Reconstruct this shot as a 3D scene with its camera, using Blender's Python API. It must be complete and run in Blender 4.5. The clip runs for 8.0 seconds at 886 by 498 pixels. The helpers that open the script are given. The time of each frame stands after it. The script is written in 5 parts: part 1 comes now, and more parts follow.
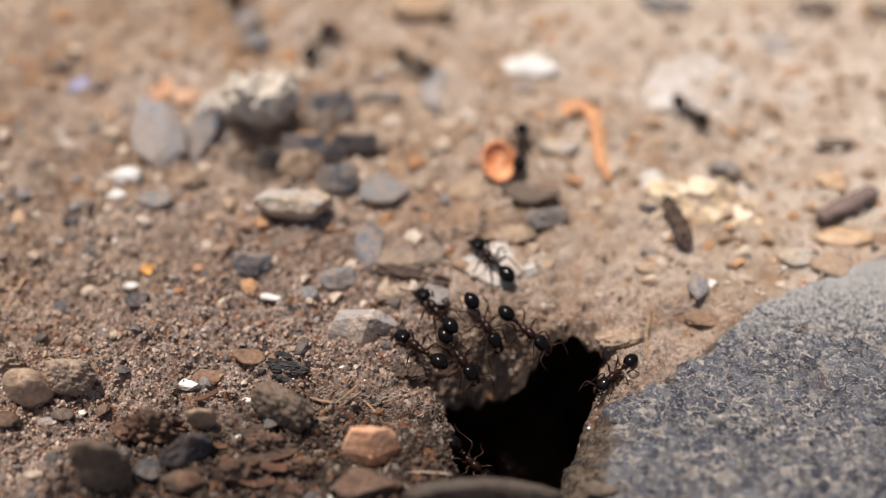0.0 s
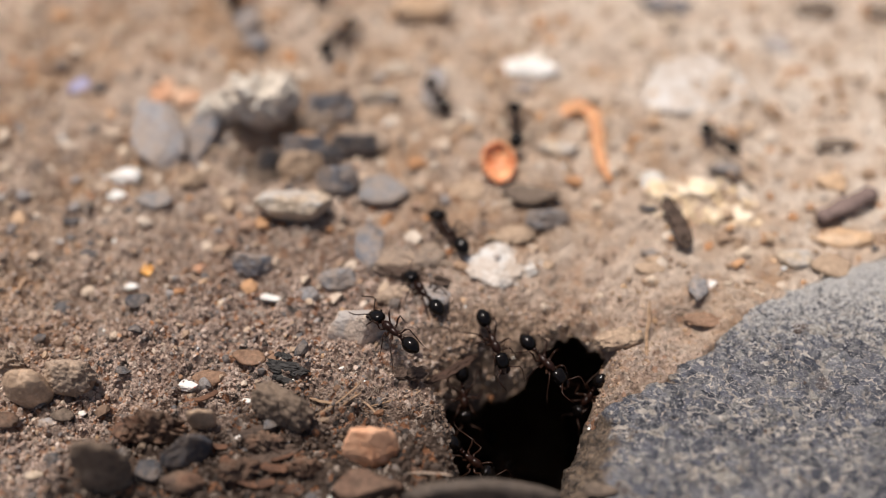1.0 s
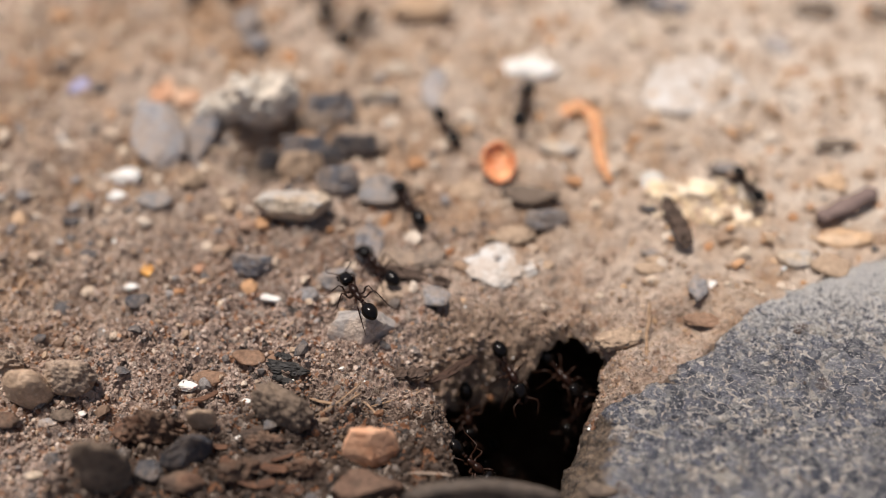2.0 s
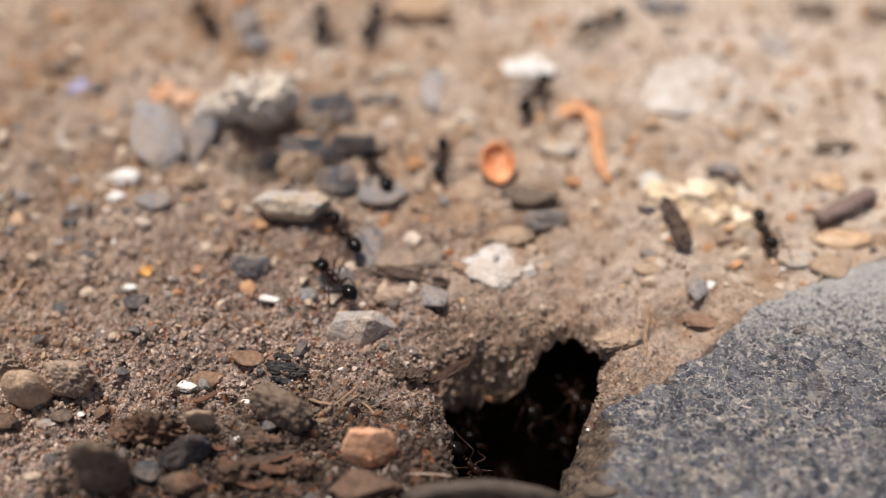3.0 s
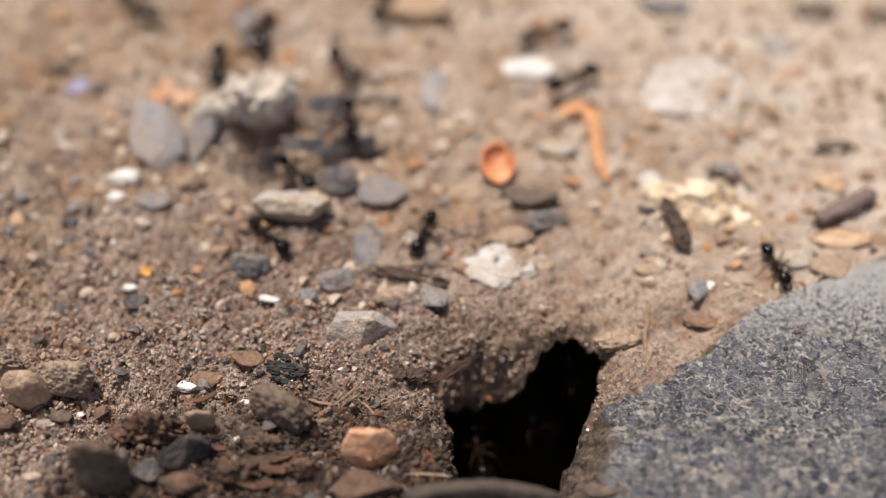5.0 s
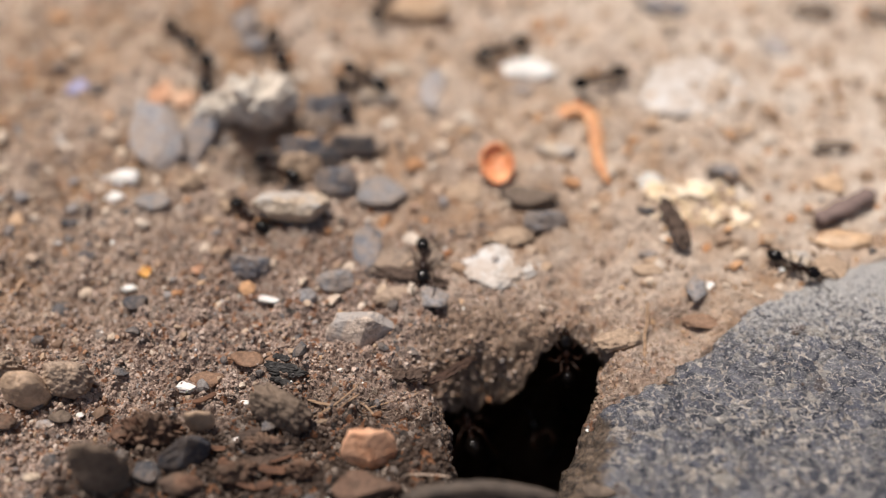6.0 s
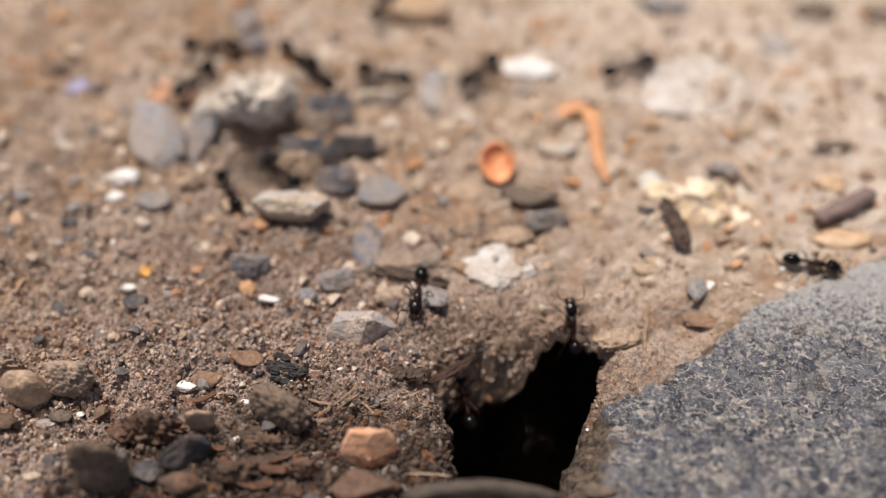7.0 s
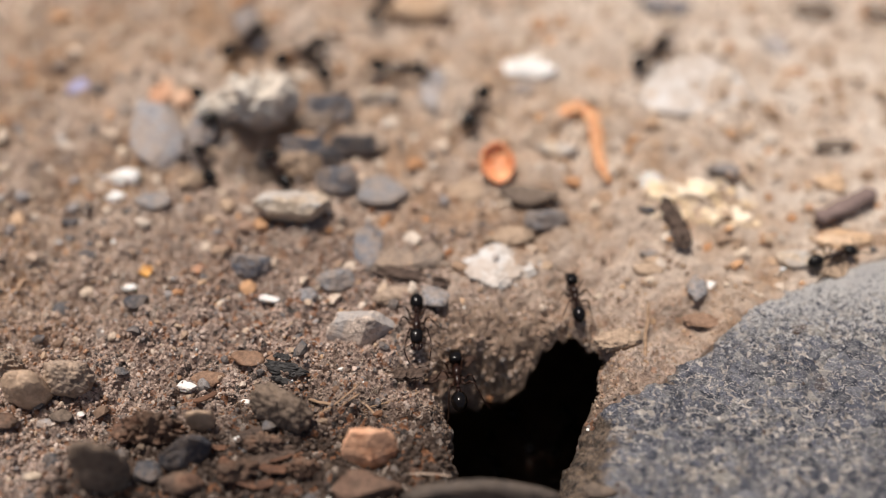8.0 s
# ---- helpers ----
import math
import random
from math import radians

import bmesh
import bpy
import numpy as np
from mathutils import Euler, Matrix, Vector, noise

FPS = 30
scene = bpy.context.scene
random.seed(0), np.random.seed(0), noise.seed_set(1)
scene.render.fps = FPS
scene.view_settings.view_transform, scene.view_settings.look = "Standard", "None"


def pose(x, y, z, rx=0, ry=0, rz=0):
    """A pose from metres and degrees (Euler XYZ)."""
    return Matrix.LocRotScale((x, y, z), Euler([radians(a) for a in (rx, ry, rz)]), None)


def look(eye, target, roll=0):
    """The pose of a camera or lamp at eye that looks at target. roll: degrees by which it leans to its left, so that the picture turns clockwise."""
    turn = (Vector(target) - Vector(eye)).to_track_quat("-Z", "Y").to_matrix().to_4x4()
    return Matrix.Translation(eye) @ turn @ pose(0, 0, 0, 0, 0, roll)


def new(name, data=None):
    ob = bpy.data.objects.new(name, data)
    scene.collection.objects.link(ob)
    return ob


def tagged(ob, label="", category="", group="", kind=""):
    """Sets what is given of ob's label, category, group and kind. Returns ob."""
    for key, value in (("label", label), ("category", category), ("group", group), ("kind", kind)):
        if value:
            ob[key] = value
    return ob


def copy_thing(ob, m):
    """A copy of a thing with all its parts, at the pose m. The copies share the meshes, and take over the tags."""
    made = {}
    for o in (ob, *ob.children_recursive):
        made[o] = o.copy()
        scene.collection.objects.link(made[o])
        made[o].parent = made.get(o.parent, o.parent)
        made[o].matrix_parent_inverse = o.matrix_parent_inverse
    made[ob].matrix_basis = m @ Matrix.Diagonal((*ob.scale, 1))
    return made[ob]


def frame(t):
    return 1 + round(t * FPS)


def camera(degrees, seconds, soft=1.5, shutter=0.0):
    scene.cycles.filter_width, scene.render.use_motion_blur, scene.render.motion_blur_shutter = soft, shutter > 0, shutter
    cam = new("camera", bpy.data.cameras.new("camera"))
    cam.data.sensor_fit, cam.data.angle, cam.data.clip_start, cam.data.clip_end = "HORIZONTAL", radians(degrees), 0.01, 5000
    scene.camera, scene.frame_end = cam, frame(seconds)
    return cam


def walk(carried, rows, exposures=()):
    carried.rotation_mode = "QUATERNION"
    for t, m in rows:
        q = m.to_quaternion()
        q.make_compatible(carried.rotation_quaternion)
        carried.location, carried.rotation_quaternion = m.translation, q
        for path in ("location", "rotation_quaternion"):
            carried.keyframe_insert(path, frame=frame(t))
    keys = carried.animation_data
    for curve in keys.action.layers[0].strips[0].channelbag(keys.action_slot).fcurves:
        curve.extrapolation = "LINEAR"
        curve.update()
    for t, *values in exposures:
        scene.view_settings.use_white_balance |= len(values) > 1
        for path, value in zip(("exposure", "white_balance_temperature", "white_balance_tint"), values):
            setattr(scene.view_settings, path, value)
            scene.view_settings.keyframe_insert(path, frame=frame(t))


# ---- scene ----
# The places and sizes below are in millimetres; MM turns them into metres.
MM = 0.001

# ---------------------------------------------------------------- camera
cam = camera(50, 8.0, soft=0.6, shutter=0.5)
cam.data.dof.use_dof = True
cam.data.dof.focus_distance = 0.0895
cam.data.dof.aperture_fstop = 7.2


def view(right, down):
    """The tripod's place, with the small drift of the head in thousandths of a radian."""
    return (look((0, -0.0653, 0.0778), (0, 0, 0))
            @ Matrix.Rotation(right * 0.0008, 4, "Y") @ Matrix.Rotation(down * 0.0008, 4, "X"))


walk(cam, [(0.0, view(1.5, -2.0)), (0.5, view(1.5, -2.0)), (1.0, view(1.5, -1.0)), (1.5, view(1.9, -1.0)),
           (3.0, view(0.1, 0.1)), (4.5, view(0.1, 0.1)), (6.0, view(-0.9, 1.1)), (6.5, view(-0.9, 1.1)),
           (7.0, view(-0.6, 0.2)), (7.5, view(-0.2, 0.1)), (8.0, view(0.0, 0.1))],
     [(0.0, 0.19, 6800, 11), (8.0, 0.19, 6800, 11)])

# ---------------------------------------------------------------- light: a bright veiled sky, the sun very high, a little to the far left
SUN_UP, SUN_ROUND = radians(75), radians(-45)
world = bpy.data.worlds.new("sky")
scene.world = world
world.use_nodes = True
sky = world.node_tree.nodes.new("ShaderNodeTexSky")
sky.sky_type, sky.sun_disc, sky.sun_elevation, sky.sun_rotation = "NISHITA", False, SUN_UP, SUN_ROUND
sky.dust_density = 4.0
world.node_tree.links.new(sky.outputs[0], world.node_tree.nodes["Background"].inputs[0])
world.node_tree.nodes["Background"].inputs[1].default_value = 0.066

sun = new("sun", bpy.data.lights.new("sun", "SUN"))
sun.data.energy, sun.data.angle, sun.data.color = 3.8, radians(11), (1.0, 0.945, 0.895)
sun.matrix_world = look((math.sin(SUN_ROUND) * math.cos(SUN_UP), math.cos(SUN_ROUND) * math.cos(SUN_UP), math.sin(SUN_UP)), (0, 0, 0))


# ---------------------------------------------------------------- materials
class Mat:
    """A small builder for a node material; sizes of patterns are given in millimetres."""

    def __init__(self, name, rough=0.8, **values):
        self.m = bpy.data.materials.new(name)
        self.m.use_nodes = True
        self.t = self.m.node_tree
        self.b = self.t.nodes["Principled BSDF"]
        self.b.inputs["Roughness"].default_value = rough
        for key, value in values.items():
            self.b.inputs[key.replace("_", " ")].default_value = value
        self.co = self.t.nodes.new("ShaderNodeTexCoord").outputs["Object"]

    def own_place(self):
        """Every object takes its own stretch of the pattern."""
        n = self.t.nodes.new("ShaderNodeVectorMath")
        n.operation = "ADD"
        self.t.links.new(self.co, n.inputs[0])
        self.t.links.new(self.calc("MULTIPLY", self.each(), 0.4), n.inputs[1])
        self.co = n.outputs[0]

    def noise(self, size, detail=4.0, rough=0.6, warp=0.0, stretch=None):
        n = self.t.nodes.new("ShaderNodeTexNoise")
        n.inputs["Scale"].default_value = 1000.0 / size
        n.inputs["Detail"].default_value, n.inputs["Roughness"].default_value = detail, rough
        n.inputs["Distortion"].default_value = warp
        co = self.co
        if stretch:
            mp = self.t.nodes.new("ShaderNodeMapping")
            mp.inputs["Scale"].default_value = stretch
            self.t.links.new(co, mp.inputs[0])
            co = mp.outputs[0]
        self.t.links.new(co, n.inputs["Vector"])
        return n.outputs["Fac"]

    def cells(self, size, out="Distance", feature="F1", wobble=0.0006):
        n = self.t.nodes.new("ShaderNodeTexVoronoi")
        n.feature = feature
        n.inputs["Scale"].default_value = 1000.0 / size
        n.inputs["Randomness"].default_value = 1.0
        mixer = self.t.nodes.new("ShaderNodeVectorMath")
        mixer.operation = "MULTIPLY_ADD"
        wob = self.t.nodes.new("ShaderNodeTexNoise")
        wob.inputs["Scale"].default_value, wob.inputs["Detail"].default_value = 1600.0 / size, 5
        self.t.links.new(self.co, wob.inputs["Vector"])
        mixer.inputs[1].default_value = (size * wobble,) * 3
        self.t.links.new(wob.outputs["Color"], mixer.inputs[0])
        self.t.links.new(self.co, mixer.inputs[2])
        self.t.links.new(mixer.outputs[0], n.inputs["Vector"])
        return n.outputs[out]

    def each(self):
        return self.t.nodes.new("ShaderNodeObjectInfo").outputs["Random"]

    def island(self):
        return self.t.nodes.new("ShaderNodeNewGeometry").outputs["Random Per Island"]

    def along(self, axis):
        s = self.t.nodes.new("ShaderNodeSeparateXYZ")
        self.t.links.new(self.co, s.inputs[0])
        # local to this patch of ground: farther out it fades back to the middle
        r = self.t.nodes.new("ShaderNodeVectorMath")
        r.operation = "LENGTH"
        self.t.links.new(self.co, r.inputs[0])
        wide = self.calc("POWER", self.calc("MULTIPLY", r.outputs["Value"], 7.0), 5.0)
        return self.calc("DIVIDE", s.outputs[axis], self.calc("ADD", wide, 1.0))

    def calc(self, op, a, b, c=None):
        n = self.t.nodes.new("ShaderNodeMath")
        n.operation = op
        for k, v in enumerate((a, b, c)):
            if v is None:
                continue
            if isinstance(v, (int, float)):
                n.inputs[k].default_value = v
            else:
                self.t.links.new(v, n.inputs[k])
        return n.outputs[0]

    def ramp(self, fac, *stops, sharp=False):
        n = self.t.nodes.new("ShaderNodeValToRGB")
        n.color_ramp.interpolation = "CONSTANT" if sharp else "LINEAR"
        e = n.color_ramp.elements
        while len(e) < len(stops):
            e.new(0.5)
        for k, (p, c) in enumerate(stops):
            e[k].position = p
            e[k].color = (c, c, c, 1) if isinstance(c, (int, float)) else (*c, 1)
        self.t.links.new(fac, n.inputs[0])
        return n.outputs[0]

    def mix(self, fac, a, b, kind="MIX"):
        n = self.t.nodes.new("ShaderNodeMix")
        n.data_type, n.blend_type = "RGBA", kind
        for k, v in ((0, fac), (6, a), (7, b)):
            if isinstance(v, (int, float)):
                n.inputs[k].default_value = v
            elif isinstance(v, tuple):
                n.inputs[k].default_value = (*v, 1)
            else:
                self.t.links.new(v, n.inputs[k])
        return n.outputs[2]

    def paint(self, color):
        if isinstance(color, tuple):
            self.b.inputs["Base Color"].default_value = (*color, 1)
        else:
            self.t.links.new(color, self.b.inputs["Base Color"])
        return self

    def gloss(self, fac):
        self.t.links.new(fac, self.b.inputs["Roughness"])
        return self

    def bump(self, height, mm, strength=0.8):
        n = self.t.nodes.new("ShaderNodeBump")
        n.inputs["Strength"].default_value, n.inputs["Distance"].default_value = strength, mm * MM
        self.t.links.new(height, n.inputs["Height"])
        old = self.b.inputs["Normal"].links
        if old:
            self.t.links.new(old[0].from_socket, n.inputs["Normal"])
        self.t.links.new(n.outputs[0], self.b.inputs["Normal"])
        return self


def stone_material(name, light, dark, vein=None, grain=0.5, rough=0.75, dust=0.3):
    """Fine-grained stone: two tones, a scatter of flecks, pits, and soil dust in patches."""
    k = Mat(name, rough, Specular_IOR_Level=0.3)
    k.own_place()
    tone = k.mix(k.ramp(k.noise(grain * 7, 6, 0.72, 0.4), (0.30, 0.0), (0.70, 1.0)), dark, light)
    fleck = k.ramp(k.noise(grain, 4, 0.75), (0.38, 0.0), (0.60, 1.0))
    tone = k.mix(0.55, tone, k.mix(fleck, tuple(c * 0.5 for c in dark), tuple(min(0.95, c * 1.15) for c in light)))
    if vein:
        tone = k.mix(k.ramp(k.noise(grain * 5.5, 4, 0.6, 0.2), (0.48, 0.0), (0.60, 0.85)), tone, vein)
    pits = k.ramp(k.noise(grain * 1.7, 4, 0.7), (0.30, 0.7), (0.40, 0.0))
    tone = k.mix(pits, tone, tuple(c * 0.35 for c in dark))
    dusty = k.ramp(k.noise(1.9, 6, 0.78), (0.42, 0.0), (0.56, dust))
    tone = k.mix(dusty, tone, k.mix(k.noise(0.4, 4, 0.75), (0.27, 0.19, 0.13), (0.54, 0.40, 0.295)))
    k.paint(tone)
    k.bump(k.noise(grain * 3.2, 6, 0.75), 0.32, 0.8)
    k.bump(k.noise(grain * 0.6, 4, 0.8), 0.12, 0.9)
    return k.m


def soil_material(name, in_shade=False):
    """Pale dust over coarse brown crumbs; the crumbs lie open towards the near left, and fresh dark spoil round the burrow."""
    k = Mat(name, 0.95, Specular_IOR_Level=0.2)
    crumb = k.mix(k.ramp(k.noise(0.9, 5, 0.8), (0.38, 0.0), (0.60, 1.0)), (0.16, 0.112, 0.09), (0.77, 0.595, 0.505))
    crumb = k.mix(k.ramp(k.noise(5.0, 3, 0.6), (0.38, 0.0), (0.64, 0.55)), crumb, (0.20, 0.112, 0.077))
    crumb = k.mix(k.ramp(k.noise(0.28, 3, 0.7), (0.36, 0.85), (0.46, 0.0)), crumb, (0.035, 0.024, 0.019))
    crumb = k.mix(k.ramp(k.noise(0.22, 3, 0.7), (0.56, 0.0), (0.64, 0.75)), crumb, (0.44, 0.33, 0.265))
    # near soil painted darker: shade from the camera's side, with some moist earth
    moist_shade = k.calc("ADD", k.calc("MULTIPLY_ADD", k.along(1), -1000 / 9, -1.75), k.calc("MULTIPLY_ADD", k.noise(6.0, 5, 0.7), 2.0, -1.0))
    moist_shade = k.calc("ADD", moist_shade, k.calc("MINIMUM", k.calc("MULTIPLY_ADD", k.along(0), 1000 / 9, 2.9), 0.0))
    crumb = k.mix(k.ramp(moist_shade, (0.0, 0.0), (0.8, 0.9)), crumb, k.mix(k.noise(0.7, 4, 0.75), (0.017, 0.012, 0.009), (0.095, 0.06, 0.044)))
    speck = k.cells(0.62, "Color")
    sp = k.t.nodes.new("ShaderNodeSeparateColor")
    k.t.links.new(speck, sp.inputs[0])
    crumb = k.mix(k.ramp(sp.outputs[0], (0.86, 0.0), (0.88, 0.8)), crumb, (0.48, 0.40, 0.34))
    crumb = k.mix(k.ramp(sp.outputs[1], (0.92, 0.0), (0.94, 0.85)), crumb, (0.06, 0.055, 0.053))
    crumb = k.mix(k.ramp(sp.outputs[2], (0.86, 0.0), (0.88, 0.75)), crumb, (0.36, 0.165, 0.085))
    dust = k.mix(k.ramp(k.noise(3.0, 6, 0.72), (0.38, 0.0), (0.66, 1.0)), (0.26, 0.16, 0.10), (0.70, 0.54, 0.41))
    dust = k.mix(k.ramp(k.noise(5.0, 5, 0.7), (0.46, 0.0), (0.60, 0.75)), dust, (0.54, 0.31, 0.16))
    dust = k.mix(k.ramp(k.noise(14.0, 3, 0.5), (0.42, 0.0), (0.62, 0.7)), dust, (0.80, 0.66, 0.55))
    dust = k.mix(k.ramp(k.noise(1.5, 6, 0.78), (0.36, 0.6), (0.50, 0.0)), dust, (0.27, 0.17, 0.115))
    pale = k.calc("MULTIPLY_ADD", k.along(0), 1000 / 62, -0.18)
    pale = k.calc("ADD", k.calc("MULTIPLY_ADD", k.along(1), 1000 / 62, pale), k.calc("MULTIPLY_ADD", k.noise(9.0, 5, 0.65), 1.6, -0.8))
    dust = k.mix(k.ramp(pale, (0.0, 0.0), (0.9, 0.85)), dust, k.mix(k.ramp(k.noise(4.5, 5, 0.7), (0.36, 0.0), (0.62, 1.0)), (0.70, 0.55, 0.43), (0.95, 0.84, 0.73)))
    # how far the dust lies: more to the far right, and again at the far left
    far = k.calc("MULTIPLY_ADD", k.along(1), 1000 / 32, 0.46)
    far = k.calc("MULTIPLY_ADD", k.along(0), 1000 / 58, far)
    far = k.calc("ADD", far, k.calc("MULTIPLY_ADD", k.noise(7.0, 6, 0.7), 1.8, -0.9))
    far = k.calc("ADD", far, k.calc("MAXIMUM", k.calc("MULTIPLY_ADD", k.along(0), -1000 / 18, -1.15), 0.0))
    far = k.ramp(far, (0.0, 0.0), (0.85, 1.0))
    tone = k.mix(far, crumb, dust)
    # freshly dug brown earth on the slope above the mouth
    dx, dy = k.calc("ADD", k.along(0), -5.0 * MM), k.calc("ADD", k.along(1), 12.2 * MM)
    dx, dy = k.calc("MULTIPLY", dx, 1000 / 7.5), k.calc("MULTIPLY", dy, 1000 / 4.6)
    spoil = k.calc("SUBTRACT", 1.5, k.calc("ADD", k.calc("MULTIPLY", dx, dx), k.calc("MULTIPLY", dy, dy)))
    spoil = k.calc("ADD", spoil, k.calc("MULTIPLY_ADD", k.noise(3.0, 5, 0.7), 1.6, -0.8))
    tone = k.mix(k.ramp(spoil, (0.0, 0.0), (1.0, 0.8)), tone, k.mix(k.ramp(k.noise(0.8, 5, 0.75), (0.38, 0.0), (0.6, 1.0)), (0.17, 0.115, 0.082), (0.50, 0.36, 0.26)))
    # the hollow among the stones painted dark: its shade, over moist earth
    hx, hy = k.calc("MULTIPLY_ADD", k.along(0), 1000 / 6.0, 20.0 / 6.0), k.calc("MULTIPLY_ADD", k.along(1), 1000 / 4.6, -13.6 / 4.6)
    moist_shade = k.calc("SUBTRACT", 1.0, k.calc("ADD", k.calc("MULTIPLY", hx, hx), k.calc("MULTIPLY", hy, hy)))
    moist_shade = k.calc("ADD", moist_shade, k.calc("MULTIPLY_ADD", k.noise(2.5, 5, 0.7), 2.0, -1.0))
    tone = k.mix(k.ramp(moist_shade, (0.0, 0.0), (0.8, 0.85)), tone, k.mix(k.noise(0.9, 4, 0.75), (0.022, 0.016, 0.013), (0.11, 0.08, 0.06)))
    # burrow copy: the cave's shade multiplied into the soil colour
    if in_shade:
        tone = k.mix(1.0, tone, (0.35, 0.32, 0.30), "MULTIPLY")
    k.paint(tone)
    k.bump(k.noise(1.8, 6, 0.78), 1.2, 0.8)
    k.bump(k.noise(0.4, 4, 0.8), 0.4, 0.9)
    return k.m


def slab_material():
    """Blue-grey aggregate: dark, mid and pale grains set in a tan cement, a little brown stain, soil on the flank."""
    k = Mat("blue_grey_stone", 0.5, Specular_IOR_Level=0.5)

    def stored(name):
        a = k.t.nodes.new("ShaderNodeAttribute")
        a.attribute_name = name
        return a.outputs["Fac"]

    grain, joint = stored("grain"), stored("joint")
    tone = k.ramp(grain, (0.0, (0.04, 0.045, 0.065)), (0.16, (0.17, 0.178, 0.225)), (0.36, (0.075, 0.081, 0.112)), (0.50, (0.25, 0.256, 0.295)),
                  (0.62, (0.12, 0.127, 0.16)), (0.74, (0.28, 0.27, 0.265)), (0.84, (0.09, 0.095, 0.125)), (0.93, (0.17, 0.115, 0.09)), (0.96, (0.52, 0.47, 0.41)), sharp=True)
    tone = k.mix(k.ramp(k.noise(0.9, 5, 0.7), (0.46, 0.0), (0.60, 0.6)), tone, (0.38, 0.37, 0.375))
    tone = k.mix(k.ramp(k.noise(0.34, 4, 0.75), (0.36, 0.8), (0.44, 0.0)), tone, (0.025, 0.028, 0.042))
    cement = k.mix(k.ramp(k.noise(0.6, 4, 0.7), (0.35, 0.0), (0.62, 1.0)), (0.34, 0.28, 0.235), (0.86, 0.78, 0.70))
    worn = k.calc("ADD", joint, k.calc("MULTIPLY_ADD", k.noise(0.75, 5, 0.78), 1.9, -0.92))
    tone = k.mix(k.ramp(worn, (0.08, 0.95), (0.22, 0.0)), tone, cement)
    tone = k.mix(k.ramp(k.noise(0.45, 4, 0.75), (0.60, 0.0), (0.63, 0.9)), tone, (0.72, 0.67, 0.61))
    tone = k.mix(k.ramp(k.noise(7.0, 4, 0.65), (0.48, 0.0), (0.64, 0.5)), tone, (0.06, 0.066, 0.092))
    tone = k.mix(k.ramp(k.noise(4.1, 6, 0.75, 0.5), (0.635, 0.0), (0.67, 0.6)), tone, (0.26, 0.175, 0.10))
    tone = k.mix(k.ramp(k.noise(0.24, 4, 0.8), (0.585, 0.0), (0.62, 0.8)), tone, (0.85, 0.81, 0.76))
    tone = k.mix(k.ramp(k.noise(2.6, 5, 0.72), (0.56, 0.0), (0.64, 0.5)), tone, (0.52, 0.50, 0.48))
    tone = k.mix(k.ramp(k.noise(1.7, 5, 0.72, 0.6), (0.34, 0.65), (0.43, 0.0)), tone, (0.05, 0.054, 0.075))
    # soil clings to the broken end that faces the burrow
    crust = k.calc("ADD", stored("crust"), k.calc("MULTIPLY_ADD", k.noise(1.2, 5, 0.75), 1.2, -0.6))
    soil = k.mix(k.ramp(k.noise(0.6, 4, 0.75), (0.36, 0.0), (0.66, 1.0)), (0.025, 0.018, 0.013), (0.36, 0.255, 0.175))
    # grazing sheen painted as pale dusty flecks, thicker towards the far side
    shift = k.calc("ADD", k.calc("MULTIPLY_ADD", k.along(1), 1000 / 20, 0.85), k.calc("MULTIPLY_ADD", k.noise(0.5, 6, 0.85), 3.0, -1.5))
    tone = k.mix(k.ramp(shift, (0.34, 0.0), (0.44, 0.85)), tone, (0.76, 0.735, 0.71))
    tone = k.mix(k.ramp(k.noise(0.38, 5, 0.85), (0.35, 0.85), (0.42, 0.0)), tone, (0.03, 0.033, 0.045))
    tone = k.mix(k.ramp(crust, (0.30, 0.0), (0.60, 0.92)), tone, soil)
    k.paint(tone)
    k.gloss(k.ramp(k.noise(0.5, 4, 0.7), (0.35, 0.22), (0.60, 0.75)))
    k.bump(k.noise(0.9, 6, 0.85), 0.9, 0.9)
    k.bump(k.noise(0.25, 4, 0.85), 0.35, 0.9)
    return k.m


def grit_material(name, *tones):
    k = Mat(name, 0.85, Specular_IOR_Level=0.3)
    step = 1.0 / len(tones)
    # the grains take over the near soil's painted shade
    moist_shade = k.calc("ADD", k.calc("MULTIPLY_ADD", k.along(1), -1000 / 9, -1.75), k.calc("MULTIPLY_ADD", k.noise(6.0, 5, 0.7), 2.0, -1.0))
    moist_shade = k.calc("ADD", moist_shade, k.calc("MINIMUM", k.calc("MULTIPLY_ADD", k.along(0), 1000 / 9, 2.9), 0.0))
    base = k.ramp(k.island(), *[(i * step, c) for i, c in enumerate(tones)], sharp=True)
    k.paint(k.mix(k.ramp(k.noise(0.25, 3, 0.7), (0.35, 0.45), (0.65, 0.0)), k.mix(k.ramp(moist_shade, (0.0, 0.0), (0.8, 0.86)), base, (0.03, 0.021, 0.017)), (0.10, 0.065, 0.045)))
    k.bump(k.noise(0.2, 3, 0.7), 0.06, 0.7)
    return k.m


def fibre_material(name, light, dark, stretch=(0.12, 1, 1), rough=0.8):
    k = Mat(name, rough, Specular_IOR_Level=0.3)
    k.paint(k.mix(k.ramp(k.noise(0.35, 4, 0.65, 0.3, stretch), (0.32, 0.0), (0.64, 1.0)), dark, light))
    k.bump(k.noise(0.3, 4, 0.7, 0.2, stretch), 0.14, 0.8)
    return k.m


